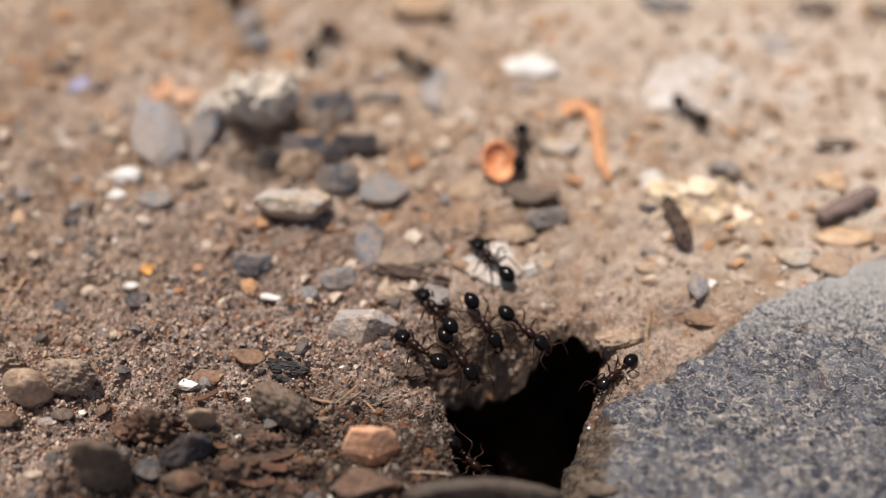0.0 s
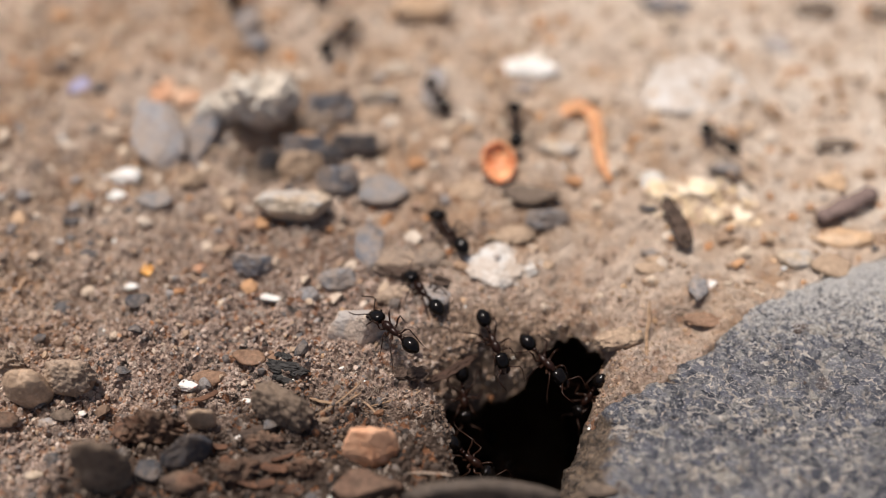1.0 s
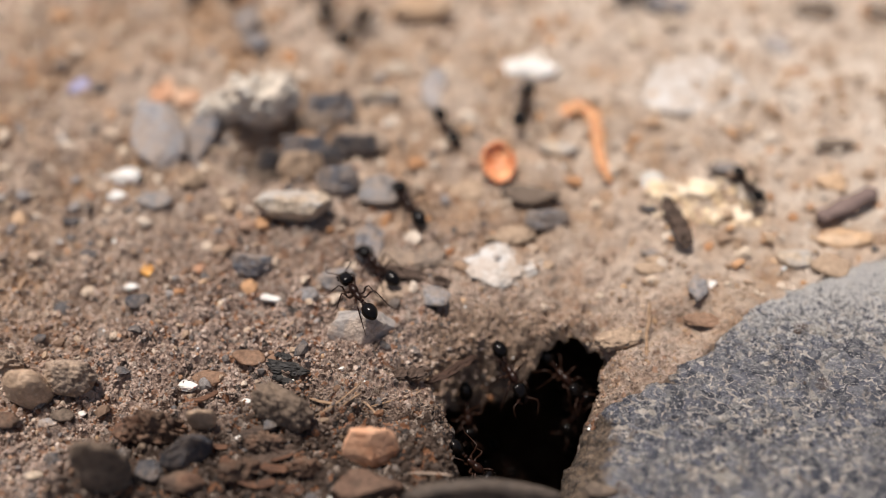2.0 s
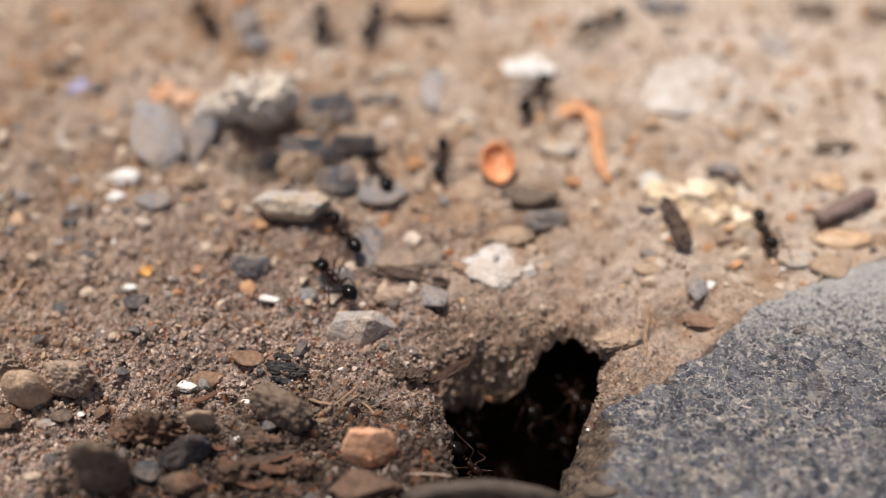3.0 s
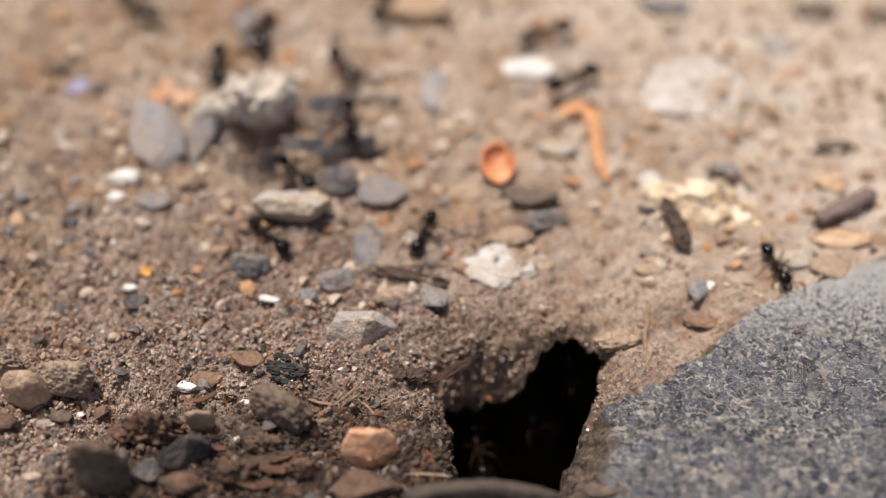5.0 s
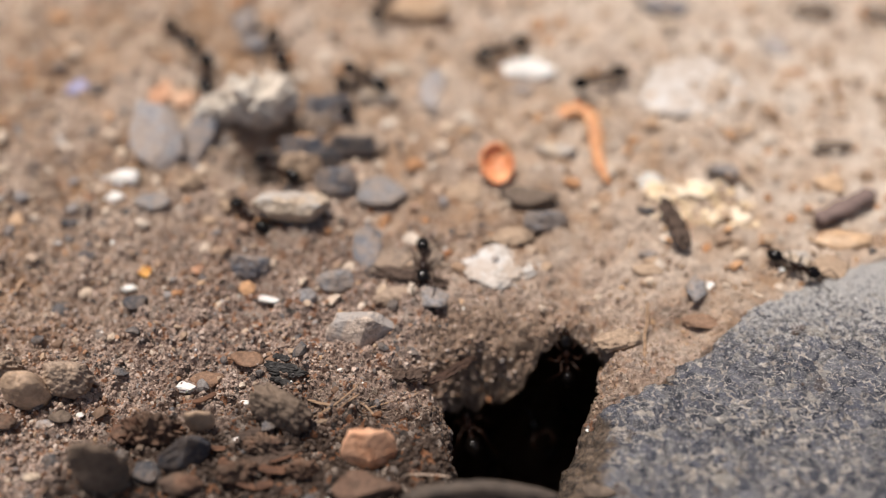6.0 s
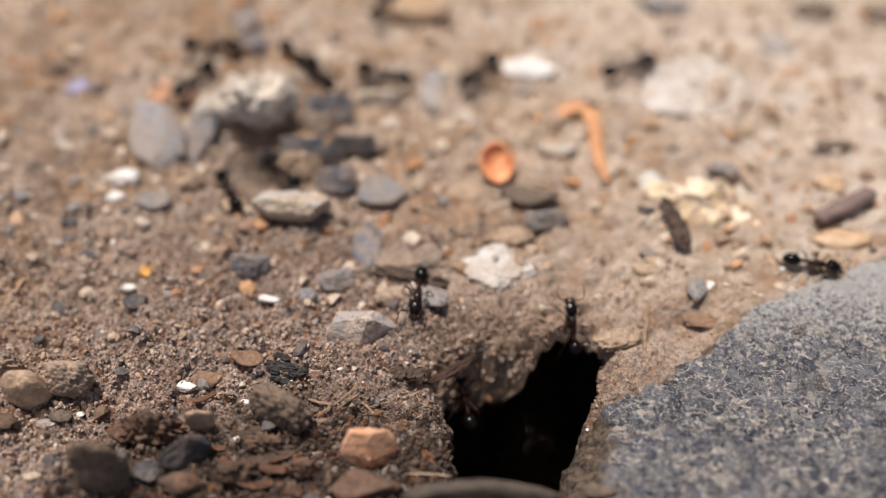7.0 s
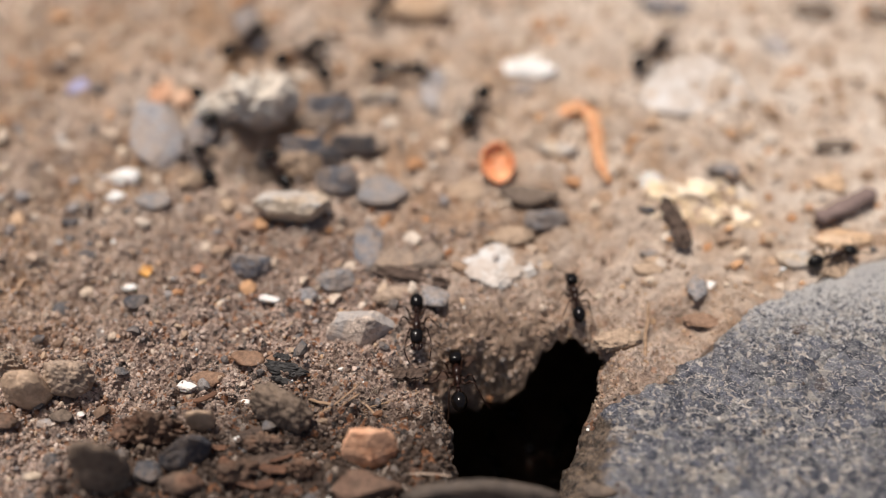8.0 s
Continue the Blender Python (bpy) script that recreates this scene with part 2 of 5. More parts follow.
def shell_material(name, tone, deep, rough=0.45, through_light=0.25):
    k = Mat(name, rough, Specular_IOR_Level=0.4)
    k.b.inputs["Subsurface Weight"].default_value = through_light
    k.b.inputs["Subsurface Scale"].default_value = 0.0006
    k.b.inputs["Subsurface Radius"].default_value = (1.0, 0.5, 0.3)
    k.paint(k.mix(k.ramp(k.noise(1.2, 5, 0.65), (0.36, 0.0), (0.62, 1.0)), deep, tone))
    k.bump(k.noise(0.4, 4, 0.7), 0.1, 0.6)
    return k.m


def chitin_material(name, tone, rough):
    k = Mat(name, rough, Specular_IOR_Level=0.24)
    k.paint(k.mix(k.ramp(k.noise(0.5, 3, 0.6), (0.35, 0.0), (0.7, 1.0)), tone, tuple(c * 2.0 + 0.001 for c in tone)))
    k.gloss(k.ramp(k.noise(0.3, 3, 0.6), (0.3, rough), (0.7, rough + 0.08)))
    k.bump(k.noise(0.09, 2, 0.6), 0.012, 0.35)
    return k.m


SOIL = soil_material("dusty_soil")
SHADED_SOIL = soil_material("burrow_soil", True)
SLAB = slab_material()
SLATE = stone_material("grey_slate", (0.42, 0.41, 0.425), (0.24, 0.235, 0.25), None, 0.5, 0.7, 0.6)
GREY = stone_material("grey_stone", (0.29, 0.28, 0.285), (0.145, 0.14, 0.147), None, 0.5, 0.7, 0.45)
BLUE = stone_material("blue_grey_stone_chip", (0.215, 0.228, 0.26), (0.09, 0.098, 0.12), None, 0.4, 0.65, 0.55)
DARK = stone_material("dark_grey_stone", (0.085, 0.086, 0.098), (0.03, 0.032, 0.04), None, 0.4, 0.6, 0.28)
ROUGH = stone_material("pale_gritty_stone", (0.95, 0.87, 0.77), (0.56, 0.46, 0.37), (0.84, 0.75, 0.64), 0.9, 0.9, 0.3)
TAN = stone_material("tan_stone", (0.50, 0.37, 0.265), (0.31, 0.215, 0.145), None, 0.5, 0.85, 0.5)
GREYTAN = stone_material("grey_tan_stone", (0.64, 0.53, 0.41), (0.36, 0.28, 0.21), (0.48, 0.46, 0.44), 0.55, 0.8, 0.35)
BROWN = stone_material("brown_stone", (0.20, 0.152, 0.118), (0.09, 0.068, 0.054), None, 0.5, 0.9, 0.06)
RUST = stone_material("red_brown_stone", (0.17, 0.10, 0.07), (0.07, 0.045, 0.034), None, 0.6, 0.9, 0.1)
DOME = stone_material("dull_brown_stone", (0.22, 0.165, 0.125), (0.115, 0.085, 0.065), None, 0.6, 0.85, 0.15)
CLOD = stone_material("brown_earth_clod", (0.185, 0.10, 0.066), (0.030, 0.020, 0.016), (0.07, 0.047, 0.038), 0.6, 0.95, 0.2)
BLOCK = stone_material("tan_grey_block_stone", (0.68, 0.56, 0.465), (0.44, 0.36, 0.31), (0.38, 0.36, 0.35), 0.55, 0.6, 0.15)
NEAR = stone_material("smooth_grey_brown_stone", (0.10, 0.081, 0.069), (0.055, 0.044, 0.037), None, 0.9, 0.7, 0.1)
ORANGE = stone_material("orange_stone", (0.60, 0.32, 0.19), (0.42, 0.20, 0.11), (0.64, 0.42, 0.29), 0.9, 0.6, 0.15)
SALMON = stone_material("salmon_stone", (0.72, 0.34, 0.185), (0.48, 0.20, 0.105), (0.76, 0.44, 0.28), 0.9, 0.45, 0.05)
CLAYSTONE = stone_material("orange_tan_stone", (0.66, 0.44, 0.27), (0.50, 0.32, 0.185), (0.68, 0.50, 0.35), 0.9, 0.8, 0.5)
YELLOW = stone_material("yellow_stone", (0.84, 0.68, 0.47), (0.70, 0.50, 0.30), (0.88, 0.76, 0.61), 0.9, 0.8, 0.05)
PALE = shell_material("pale_quartz", (0.58, 0.55, 0.51), (0.47, 0.43, 0.385), 0.5, 0.25)
QUARTZ = stone_material("dusty_quartz", (0.61, 0.58, 0.55), (0.47, 0.43, 0.39), (0.64, 0.62, 0.60), 0.9, 0.5, 0.6)
WHITE = shell_material("white_chip", (0.82, 0.80, 0.77), (0.56, 0.53, 0.49), 0.7, 0.1)
LILAC = shell_material("lilac_chip", (0.36, 0.35, 0.52), (0.28, 0.27, 0.42), 0.5, 0.1)
HUSK = shell_material("orange_husk", (0.80, 0.42, 0.23), (0.55, 0.17, 0.06), 0.5, 0.3)
TAUPE = stone_material("grey_brown_stone", (0.32, 0.25, 0.20), (0.12, 0.09, 0.073), (0.38, 0.295, 0.23), 0.5, 0.85, 0.5)
FLAKE = shell_material("pale_orange_flake", (0.68, 0.36, 0.185), (0.44, 0.19, 0.085), 0.6, 0.3)
CINNAMON = stone_material("cinnamon_stone", (0.28, 0.165, 0.105), (0.17, 0.095, 0.06), None, 0.6, 0.7, 0.15)
AMBER = shell_material("amber_husk", (0.62, 0.32, 0.07), (0.40, 0.17, 0.03), 0.45, 0.3)
CRUST = stone_material("soil_crusted_stone", (0.46, 0.355, 0.275), (0.19, 0.14, 0.108), (0.30, 0.225, 0.175), 0.6, 0.95, 0.4)
TWIG = fibre_material("brown_twig_bark", (0.25, 0.18, 0.16), (0.10, 0.07, 0.065))
BARK = fibre_material("dark_bark", (0.12, 0.08, 0.06), (0.03, 0.021, 0.017))
RIND = fibre_material("red_brown_rind", (0.17, 0.085, 0.05), (0.06, 0.03, 0.02))
POLISHED = stone_material("polished_tan_stone", (0.60, 0.43, 0.305), (0.40, 0.275, 0.185), None, 0.9, 0.35, 0.7)
CHAR = fibre_material("charred_wood", (0.05, 0.047, 0.045), (0.012, 0.011, 0.011), rough=0.6)
SPLINT = fibre_material("dark_red_brown_wood", (0.075, 0.04, 0.027), (0.022, 0.013, 0.01))
STRAW = fibre_material("dry_straw", (0.38, 0.255, 0.165), (0.16, 0.10, 0.06))
LITTER = fibre_material("grey_straw", (0.44, 0.34, 0.265), (0.17, 0.12, 0.09))
RIM = grit_material("dug_earth_crumbs", (0.30, 0.205, 0.145), (0.22, 0.148, 0.105), (0.36, 0.255, 0.185), (0.18, 0.12, 0.085), (0.26, 0.178, 0.126), (0.40, 0.29, 0.215))
GRIT = grit_material("mixed_grit", (0.50, 0.375, 0.31), (0.60, 0.47, 0.395), (0.42, 0.31, 0.25), (0.54, 0.41, 0.335), (0.30, 0.215, 0.17), (0.46, 0.34, 0.275),
                     (0.64, 0.525, 0.45), (0.36, 0.265, 0.21), (0.10, 0.094, 0.092), (0.50, 0.37, 0.295), (0.44, 0.25, 0.15), (0.56, 0.44, 0.365), (0.40, 0.30, 0.25), (0.24, 0.215, 0.205))
COARSE = grit_material("mixed_small_stones", (0.50, 0.36, 0.25), (0.20, 0.13, 0.09), (0.60, 0.48, 0.37), (0.11, 0.105, 0.11), (0.46, 0.21, 0.10), (0.42, 0.30, 0.21),
                       (0.07, 0.06, 0.055), (0.55, 0.42, 0.31), (0.30, 0.18, 0.115), (0.32, 0.30, 0.29), (0.66, 0.56, 0.46), (0.36, 0.23, 0.15))
DUST_GRIT = grit_material("pale_grit", (0.48, 0.35, 0.25), (0.56, 0.42, 0.31), (0.36, 0.25, 0.17), (0.50, 0.33, 0.20),
                          (0.24, 0.165, 0.12), (0.58, 0.47, 0.37), (0.42, 0.30, 0.21))
LUMPS = grit_material("dust_lump", (0.50, 0.36, 0.25), (0.70, 0.57, 0.44), (0.40, 0.265, 0.175), (0.60, 0.34, 0.18), (0.66, 0.54, 0.43), (0.36, 0.25, 0.175),
                      (0.46, 0.32, 0.22), (0.70, 0.60, 0.50), (0.50, 0.26, 0.13), (0.56, 0.44, 0.34), (0.62, 0.42, 0.27))
BLACK = chitin_material("black_chitin", (0.0026, 0.0018, 0.0015), 0.08)
RUSTY = chitin_material("dark_brown_chitin", (0.011, 0.0042, 0.0026), 0.25)
LEGS = chitin_material("brown_leg_chitin", (0.018, 0.0075, 0.0042), 0.4)


# ---------------------------------------------------------------- the ground: one sheet with a burrow in it
def lattice(x, y, seed):
    h = np.sin(x * 127.1 + y * 311.7 + seed * 74.7) * 43758.5453
    return h - np.floor(h)


def value(x, y, seed):
    """Smooth noise in -1..1 with cells of size 1."""
    i, j = np.floor(x), np.floor(y)
    u, v = x - i, y - j
    u, v = u * u * (3 - 2 * u), v * v * (3 - 2 * v)
    a, b = lattice(i, j, seed), lattice(i + 1, j, seed)
    c, d = lattice(i, j + 1, seed), lattice(i + 1, j + 1, seed)
    return ((a + (b - a) * u) * (1 - v) + (c + (d - c) * u) * v) * 2 - 1


def turned(x, y, size, seed):
    a = seed * 1.7
    return value((x * math.cos(a) - y * math.sin(a)) / size + 100, (x * math.sin(a) + y * math.cos(a)) / size + 100, seed)


def swell(x, y):
    """The broad form: a funnel that leads down to the burrow from the far left, and slow waves."""
    funnel = -6.0 * np.exp(-(((x - 5.0) / 6.5) ** 2 + ((y - -15.9) / 4.4) ** 2))
    hollow = -2.6 * np.exp(-(((x - -20.3) / 3.6) ** 2 + ((y - 12.6) / 2.9) ** 2)) - 2.6 * np.exp(-(((x - -21.7) / 5.0) ** 2 + ((y - 17.0) / 2.7) ** 2))
    near = np.exp(-((x / 160) ** 2 + (y / 160) ** 2))
    return funnel + hollow + 0.35 * turned(x, y, 13, 1) * near


def relief(x, y):
    """The whole height in millimetres."""
    open_soil = 1 / (1 + np.exp(np.clip((0.6 * x + y + 6) / 7.0, -50, 50)))
    z = swell(x, y) + 0.75 * turned(x, y, 4.3, 2) + 0.8 * np.abs(turned(x, y, 2.6, 6))
    z = z + (0.38 * np.abs(turned(x, y, 1.9, 3)) + 0.26 * turned(x, y, 0.95, 4) + 0.40 * np.abs(turned(x, y, 0.66, 10))
             + 0.26 * turned(x, y, 0.4, 5) + 0.15 * turned(x, y, 0.24, 11)) * (0.55 + 1.0 * open_soil)
    return z


# outlines of the slab beside the burrow and of the burrow's mouth
SLAB_EDGE = np.array([(53.1, 1.0), (46.7, -1.7), (44.1, -2.5), (41.4, -3.8), (38.0, -5.0), (35.5, -6.8), (31.9, -8.5), (29.3, -10.1), (26.7, -12.2), (24.2, -14.7), (21.2, -16.7), (20.6, -17.6), (17.4, -19.0), (14.5, -20.4), (12.9, -22.7), (12.0, -24.9), (11.6, -27.0), (11.5, -29.1), (12.2, -31.7), (16.5, -38.5), (26.0, -44.0), (60.0, -44.0), (70.0, -18.0)])
MOUTH = np.array([(16.8, -12.6), (15.3, -10.6), (12.6, -9.6), (10.0, -10.3), (8.0, -11.2), (6.0, -11.3), (3.9, -11.6), (2.2, -12.2), (0.2, -13.0), (-1.7, -14.4), (-1.2, -17.3), (-0.2, -20.4), (0.2, -24.2), (0.9, -27.0), (3.3, -29.9), (6.6, -31.4), (11.4, -30.8), (12.0, -27.4), (12.6, -24.8), (13.6, -22.1), (14.8, -18.9), (16.2, -15.2)])


def outline_distance(x, y, outline):
    """Distance to a closed outline, negative inside it."""
    best, inside = np.full(x.shape, 1e9), np.zeros(x.shape, bool)
    for (ax, ay), (bx, by) in zip(outline, np.roll(outline, -1, 0)):
        ex, ey = bx - ax, by - ay
        t = np.clip(((x - ax) * ex + (y - ay) * ey) / (ex * ex + ey * ey), 0, 1)
        best = np.minimum(best, np.hypot(x - ax - t * ex, y - ay - t * ey))
        cross = (ay > y) != (by > y)
        inside ^= cross & (x < ex * (y - ay) / (ey if ey else 1e-9) + ax)
    return np.where(inside, -best, best)


def mesh_of(name, verts, faces, material, smooth=True):
    me = bpy.data.meshes.new(name)
    me.from_pydata(verts.tolist() if isinstance(verts, np.ndarray) else verts, [], faces.tolist() if isinstance(faces, np.ndarray) else faces)
    me.materials.append(material)
    if smooth:
        me.polygons.foreach_set("use_smooth", np.ones(len(me.polygons), bool))
    me.update()
    return me


def mouth_distance(x, y):
    """Distance to the ragged rim of the burrow's mouth, negative inside."""
    d = np.full(x.shape, 99.0)
    near = (np.abs(x) < 60) & (np.abs(y) < 60)
    d[near] = outline_distance(x[near], y[near], MOUTH)
    return d + 0.35 * turned(x, y, 1.4, 8) + 0.2 * turned(x, y, 0.6, 9)


def height(x, y, d):
    """The relief with the crumbled slope and the lip round the mouth."""
    crumbled = np.exp(-np.clip(d - 0.4, 0, 30) / 3.0)
    z = relief(x, y) + crumbled * (0.8 * np.abs(turned(x, y, 2.1, 31)) + 0.5 * turned(x, y, 1.0, 32) + 0.28 * turned(x, y, 0.5, 33) - 0.3)
    bed = np.zeros(x.shape)                 # the slab lies in a bed of its own
    near = (np.abs(x) < 90) & (np.abs(y) < 70)
    bed[near] = np.clip(-outline_distance(x[near], y[near], SLAB_EDGE) / 1.2, 0, 1)
    near_end = np.exp(-(((x - 12.9) / 1.5) ** 2 + ((y + 24.7) / 4.4) ** 2))   # worn away before the slab's broken end
    z = z - 2.2 * near_end
    near = np.clip((81 - np.abs(x)) / 4, 0, 1) * np.clip((y + 49) / 4, 0, 1) * np.clip((82 - y) / 4, 0, 1)
    z = 0.35 + (z - 0.35) * near             # the plain farther out is level
    inner = -0.8 - d
    z = z + np.clip(-d, 0, 1) * (0.7 * np.abs(turned(x, y, 0.9, 45)) + 0.35 * turned(x, y, 0.45, 46))
    return (z - 3.0 * bed - 0.5 * np.exp(-np.clip(d, 0, 9) / 0.8) - 1.6 * np.clip(-d / 0.8, 0, 1) ** 1.2
            - 1.7 * np.clip(inner, 0, 9) - 0.12 * np.clip(inner, 0, 9) ** 2)


def shelf(x, y):
    """How far the slope runs down inside the mouth: farther on the side away from the slab."""
    return 0.8 + 1.3 * np.clip((y + 18.0) / 3.0, 0, 1) * np.clip((11.5 - x) / 4.0, 0, 1)


def build_ground():
    far = 80 * np.geomspace(1.02, 400, 26)
    xs = np.concatenate((-far[::-1], np.arange(-76, -45, 0.3), np.arange(-45, 24, 0.145), np.arange(24, 76.01, 0.27), far))
    ys = np.concatenate((-50 - far[::-1] + 80, np.arange(-46, -31, 0.6), np.arange(-31, 2, 0.13), np.arange(2, 14, 0.2), np.arange(14, 80, 0.36), far + 2))
    gx, gy = np.meshgrid(xs, ys)
    d = mouth_distance(gx, gy)
    z = height(gx, gy, d)
    # the last row of points is drawn onto the rim's line, so that it runs smoothly
    sy, sx = np.gradient(d)
    sx, sy = sx / np.gradient(gx, axis=1), sy / np.gradient(gy, axis=0)
    reach = shelf(gx, gy)
    pull = np.where(d < -reach, np.clip((-reach - d) / np.maximum(sx * sx + sy * sy, 0.2), 0, 0.5), 0)
    gx, gy = gx + pull * sx, gy + pull * sy
    verts = np.stack((gx, gy, z), -1).reshape(-1, 3) * MM
    n = len(xs)
    i = (np.arange(len(ys) - 1)[:, None] * n + np.arange(n - 1)[None, :])
    on = d > -reach
    keep = on[:-1, :-1] | on[1:, 1:] | on[1:, :-1] | on[:-1, 1:]
    i = i[keep]
    faces = np.stack((i, i + 1, i + 1 + n, i + n), -1)
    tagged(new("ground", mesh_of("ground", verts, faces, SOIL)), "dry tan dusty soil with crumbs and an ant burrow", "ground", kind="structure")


def build_burrow():
    """The cave under the mouth, wider than the mouth and leading away under the far side."""
    rim = MOUTH
    mid = rim.mean(0)
    verts, rings = [], 12
    around = 72
    t = np.linspace(0, len(rim), around, endpoint=False)
    a, b = rim[np.floor(t).astype(int) % len(rim)], rim[(np.floor(t).astype(int) + 1) % len(rim)]
    loop = a + (b - a) * (t - np.floor(t))[:, None]
    for r in range(rings):
        f = r / (rings - 1)
        wide = 1.45 + 0.5 * math.sin(min(1, f * 1.6) * math.pi / 2) if f < 0.8 else 1.88 * (1 - (f - 0.8) / 0.2) + 0.02
        depth = -1.2 - 40 * f
        for k in range(around):
            q = mid + (loop[k] - mid) * wide + np.array((3 * f, 9 * f))
            top = float(swell(np.array(loop[k][0]), np.array(loop[k][1]))) * (1 - f)
            w = 0.8 * noise.noise(Vector((q[0] * 0.4, q[1] * 0.4, depth * 0.4)))
            verts.append(((q[0] + w) * MM, (q[1] + w) * MM, (depth + top + w * 0.6) * MM))
    faces = [(r * around + k, r * around + (k + 1) % around, (r + 1) * around + (k + 1) % around, (r + 1) * around + k)
             for r in range(rings - 1) for k in range(around)]
    faces.append(tuple((rings - 1) * around + k for k in range(around)))
    tagged(new("burrow_wall", mesh_of("burrow_wall", verts, faces, SHADED_SOIL)), "earth wall of the ant burrow, its shade painted in", "burrow", kind="structure")


def surface(x, y):
    """Height of the ground without its finest grain, in millimetres."""
    x, y = np.array(float(x)), np.array(float(y))
    fine = 0.3 * (0.55 + 1.0 / (1 + np.exp(np.clip((0.6 * x + y + 6) / 7.0, -50, 50))))
    return float(swell(x, y) + 0.75 * turned(x, y, 4.3, 2) + 0.8 * np.abs(turned(x, y, 2.6, 6)) + fine) + 0.05


build_ground()
build_burrow()


# ---------------------------------------------------------------- the slab of stone beside the burrow


def cellular(x, y, size, seed):
    """Grains of about the given size: how far a place lies inside its grain (0 at the joint), and the grain's own number in 0..1."""
    u, v = x / size + 100, y / size + 100
    i, j = np.floor(u), np.floor(v)
    first, second, own = np.full(u.shape, 9.0), np.full(u.shape, 9.0), np.zeros(u.shape)
    for di in (-1, 0, 1):
        for dj in (-1, 0, 1):
            ci, cj = i + di, j + dj
            d = np.hypot(ci + lattice(ci, cj, seed) - u, cj + lattice(ci, cj, seed + 1) - v)
            near = d < first
            second = np.where(near, first, np.minimum(second, d))
            own = np.where(near, lattice(ci, cj, seed + 2), own)
            first = np.minimum(first, d)
    return second - first, own


def build_slab():
    """A thick broken slab of aggregate, its worn top tilted up towards the near side, the grains standing out of the cement."""
    edge = SLAB_EDGE
    ring = np.roll(edge, -1, 0)
    pts = []
    for k, (a, b) in enumerate(zip(edge, ring)):
        steps = max(2, int(math.dist(a, b) / (0.12 if k < 18 else 0.8)))
        pts += [a + (b - a) * f for f in np.linspace(0, 1, steps, endpoint=False)]
    pts = np.array(pts)
    count = len(pts)
    for _ in range(14):
        pts = (np.roll(pts, 1, 0) + pts * 2 + np.roll(pts, -1, 0)) / 4
    mid = np.array((48.0, -33.0))
    way = np.roll(pts, -6, 0) - np.roll(pts, 6, 0)
    out = np.stack((way[:, 1], -way[:, 0]), -1) / np.hypot(*way.T)[:, None]
    out = out * np.sign((out * (pts - mid)).sum(1))[:, None]
    bare = np.clip((-out[:, 0] - 0.62) / 0.25, 0, 1)       # the broken end that faces the burrow
    jag = 0.42 * turned(pts[:, 0], pts[:, 1], 2.6, 21) + 0.3 * turned(pts[:, 0], pts[:, 1], 1.1, 22) + 0.14 * turned(pts[:, 0], pts[:, 1], 0.5, 20)
    pts = pts + out * (jag - 1.2 * bare)[:, None]
    top = lambda x, y: 0.35 + 0.007 * x - 0.05 * y
    rows, crust, levels = [], [], 230
    for r in range(levels + 1):
        q = mid + (pts - mid) * (r / levels) ** 0.8
        inset = np.hypot(*(pts - q).T)
        fall = 0.5 * np.exp(-inset / 0.5) + bare * (1.5 * np.exp(-inset / 2.2))
        rows.append(np.column_stack((q, top(q[:, 0], q[:, 1]) - fall)))
        crust.append((0.15 + 0.85 * bare) * np.exp(-inset / (0.4 + 1.3 * bare)))
    for k, (spread, drop) in enumerate(((0.25, 0.3), (0.42, 0.7), (0.55, 1.1), (0.62, 1.6), (0.65, 2.2), (0.6, 2.9), (0.5, 3.8), (0.3, 5.0), (-0.2, 7.5), (-1.0, 11.0))):
        q = pts + out * (spread * (0.5 + 3.2 * bare))[:, None]
        rows.append(np.column_stack((q, top(pts[:, 0], pts[:, 1]) - 0.5 - 1.5 * bare - drop * (1 + 0.5 * bare))))
        crust.append(0.4 + 0.6 * bare)
    p = np.concatenate(rows)
    # lumps and grains, read along the surface so that they run on over the edge
    x, y = p[:, 0], p[:, 1] + 0.9 * p[:, 2]
    wx, wy = x + 0.35 * turned(x, y, 0.9, 50) + 0.12 * turned(x, y, 0.35, 51), y + 0.35 * turned(x, y, 0.9, 52) + 0.12 * turned(x, y, 0.35, 53)
    big, own_big = cellular(wx * 0.9, wy * 1.25, 1.4, 61)
    small, own_small = cellular(wx * 0.9, wy * 1.25, 0.7, 64)
    patch = turned(x, y, 2.4, 55) + 0.7 * turned(x, y, 1.1, 56)
    coarse = patch > 0.1
    joint = np.where(coarse, big * 1.6, small)
    own = np.where(coarse, own_big, own_small)
    pit = np.clip(turned(x, y, 1.3, 57) + 0.6 * turned(x, y, 0.6, 58) - 0.55, 0, 1)
    lift = (0.42 * turned(x, y, 6.0, 23) + 0.30 * turned(x, y, 2.9, 24) + 0.30 * np.clip(joint, 0, 0.6) * (0.4 + own)
            + 0.16 * turned(x, y, 1.0, 25) + 0.12 * np.abs(turned(x, y, 0.5, 28)) + 0.06 * turned(x, y, 0.27, 29) - 0.55 * pit)
    flank = np.concatenate((np.tile(bare, levels + 1), np.tile(bare, 10)))
    low = np.arange(len(p)) >= (levels + 1) * count
    lift = lift * np.where(low, 1.0 + 0.9 * flank, 1.0)
    side = np.tile(out, (levels + 11, 1))
    p[:, :2] += side * (lift * np.where(low, 0.8, 0.0))[:, None]
    p[:, 2] += lift * np.where(low, 0.3, 1.0)
    n = levels + 11
    i = (np.arange(n - 1)[:, None] * count + np.arange(count)[None, :]).reshape(-1)
    j = (np.arange(n - 1)[:, None] * count + (np.arange(count) + 1)[None, :] % count).reshape(-1)
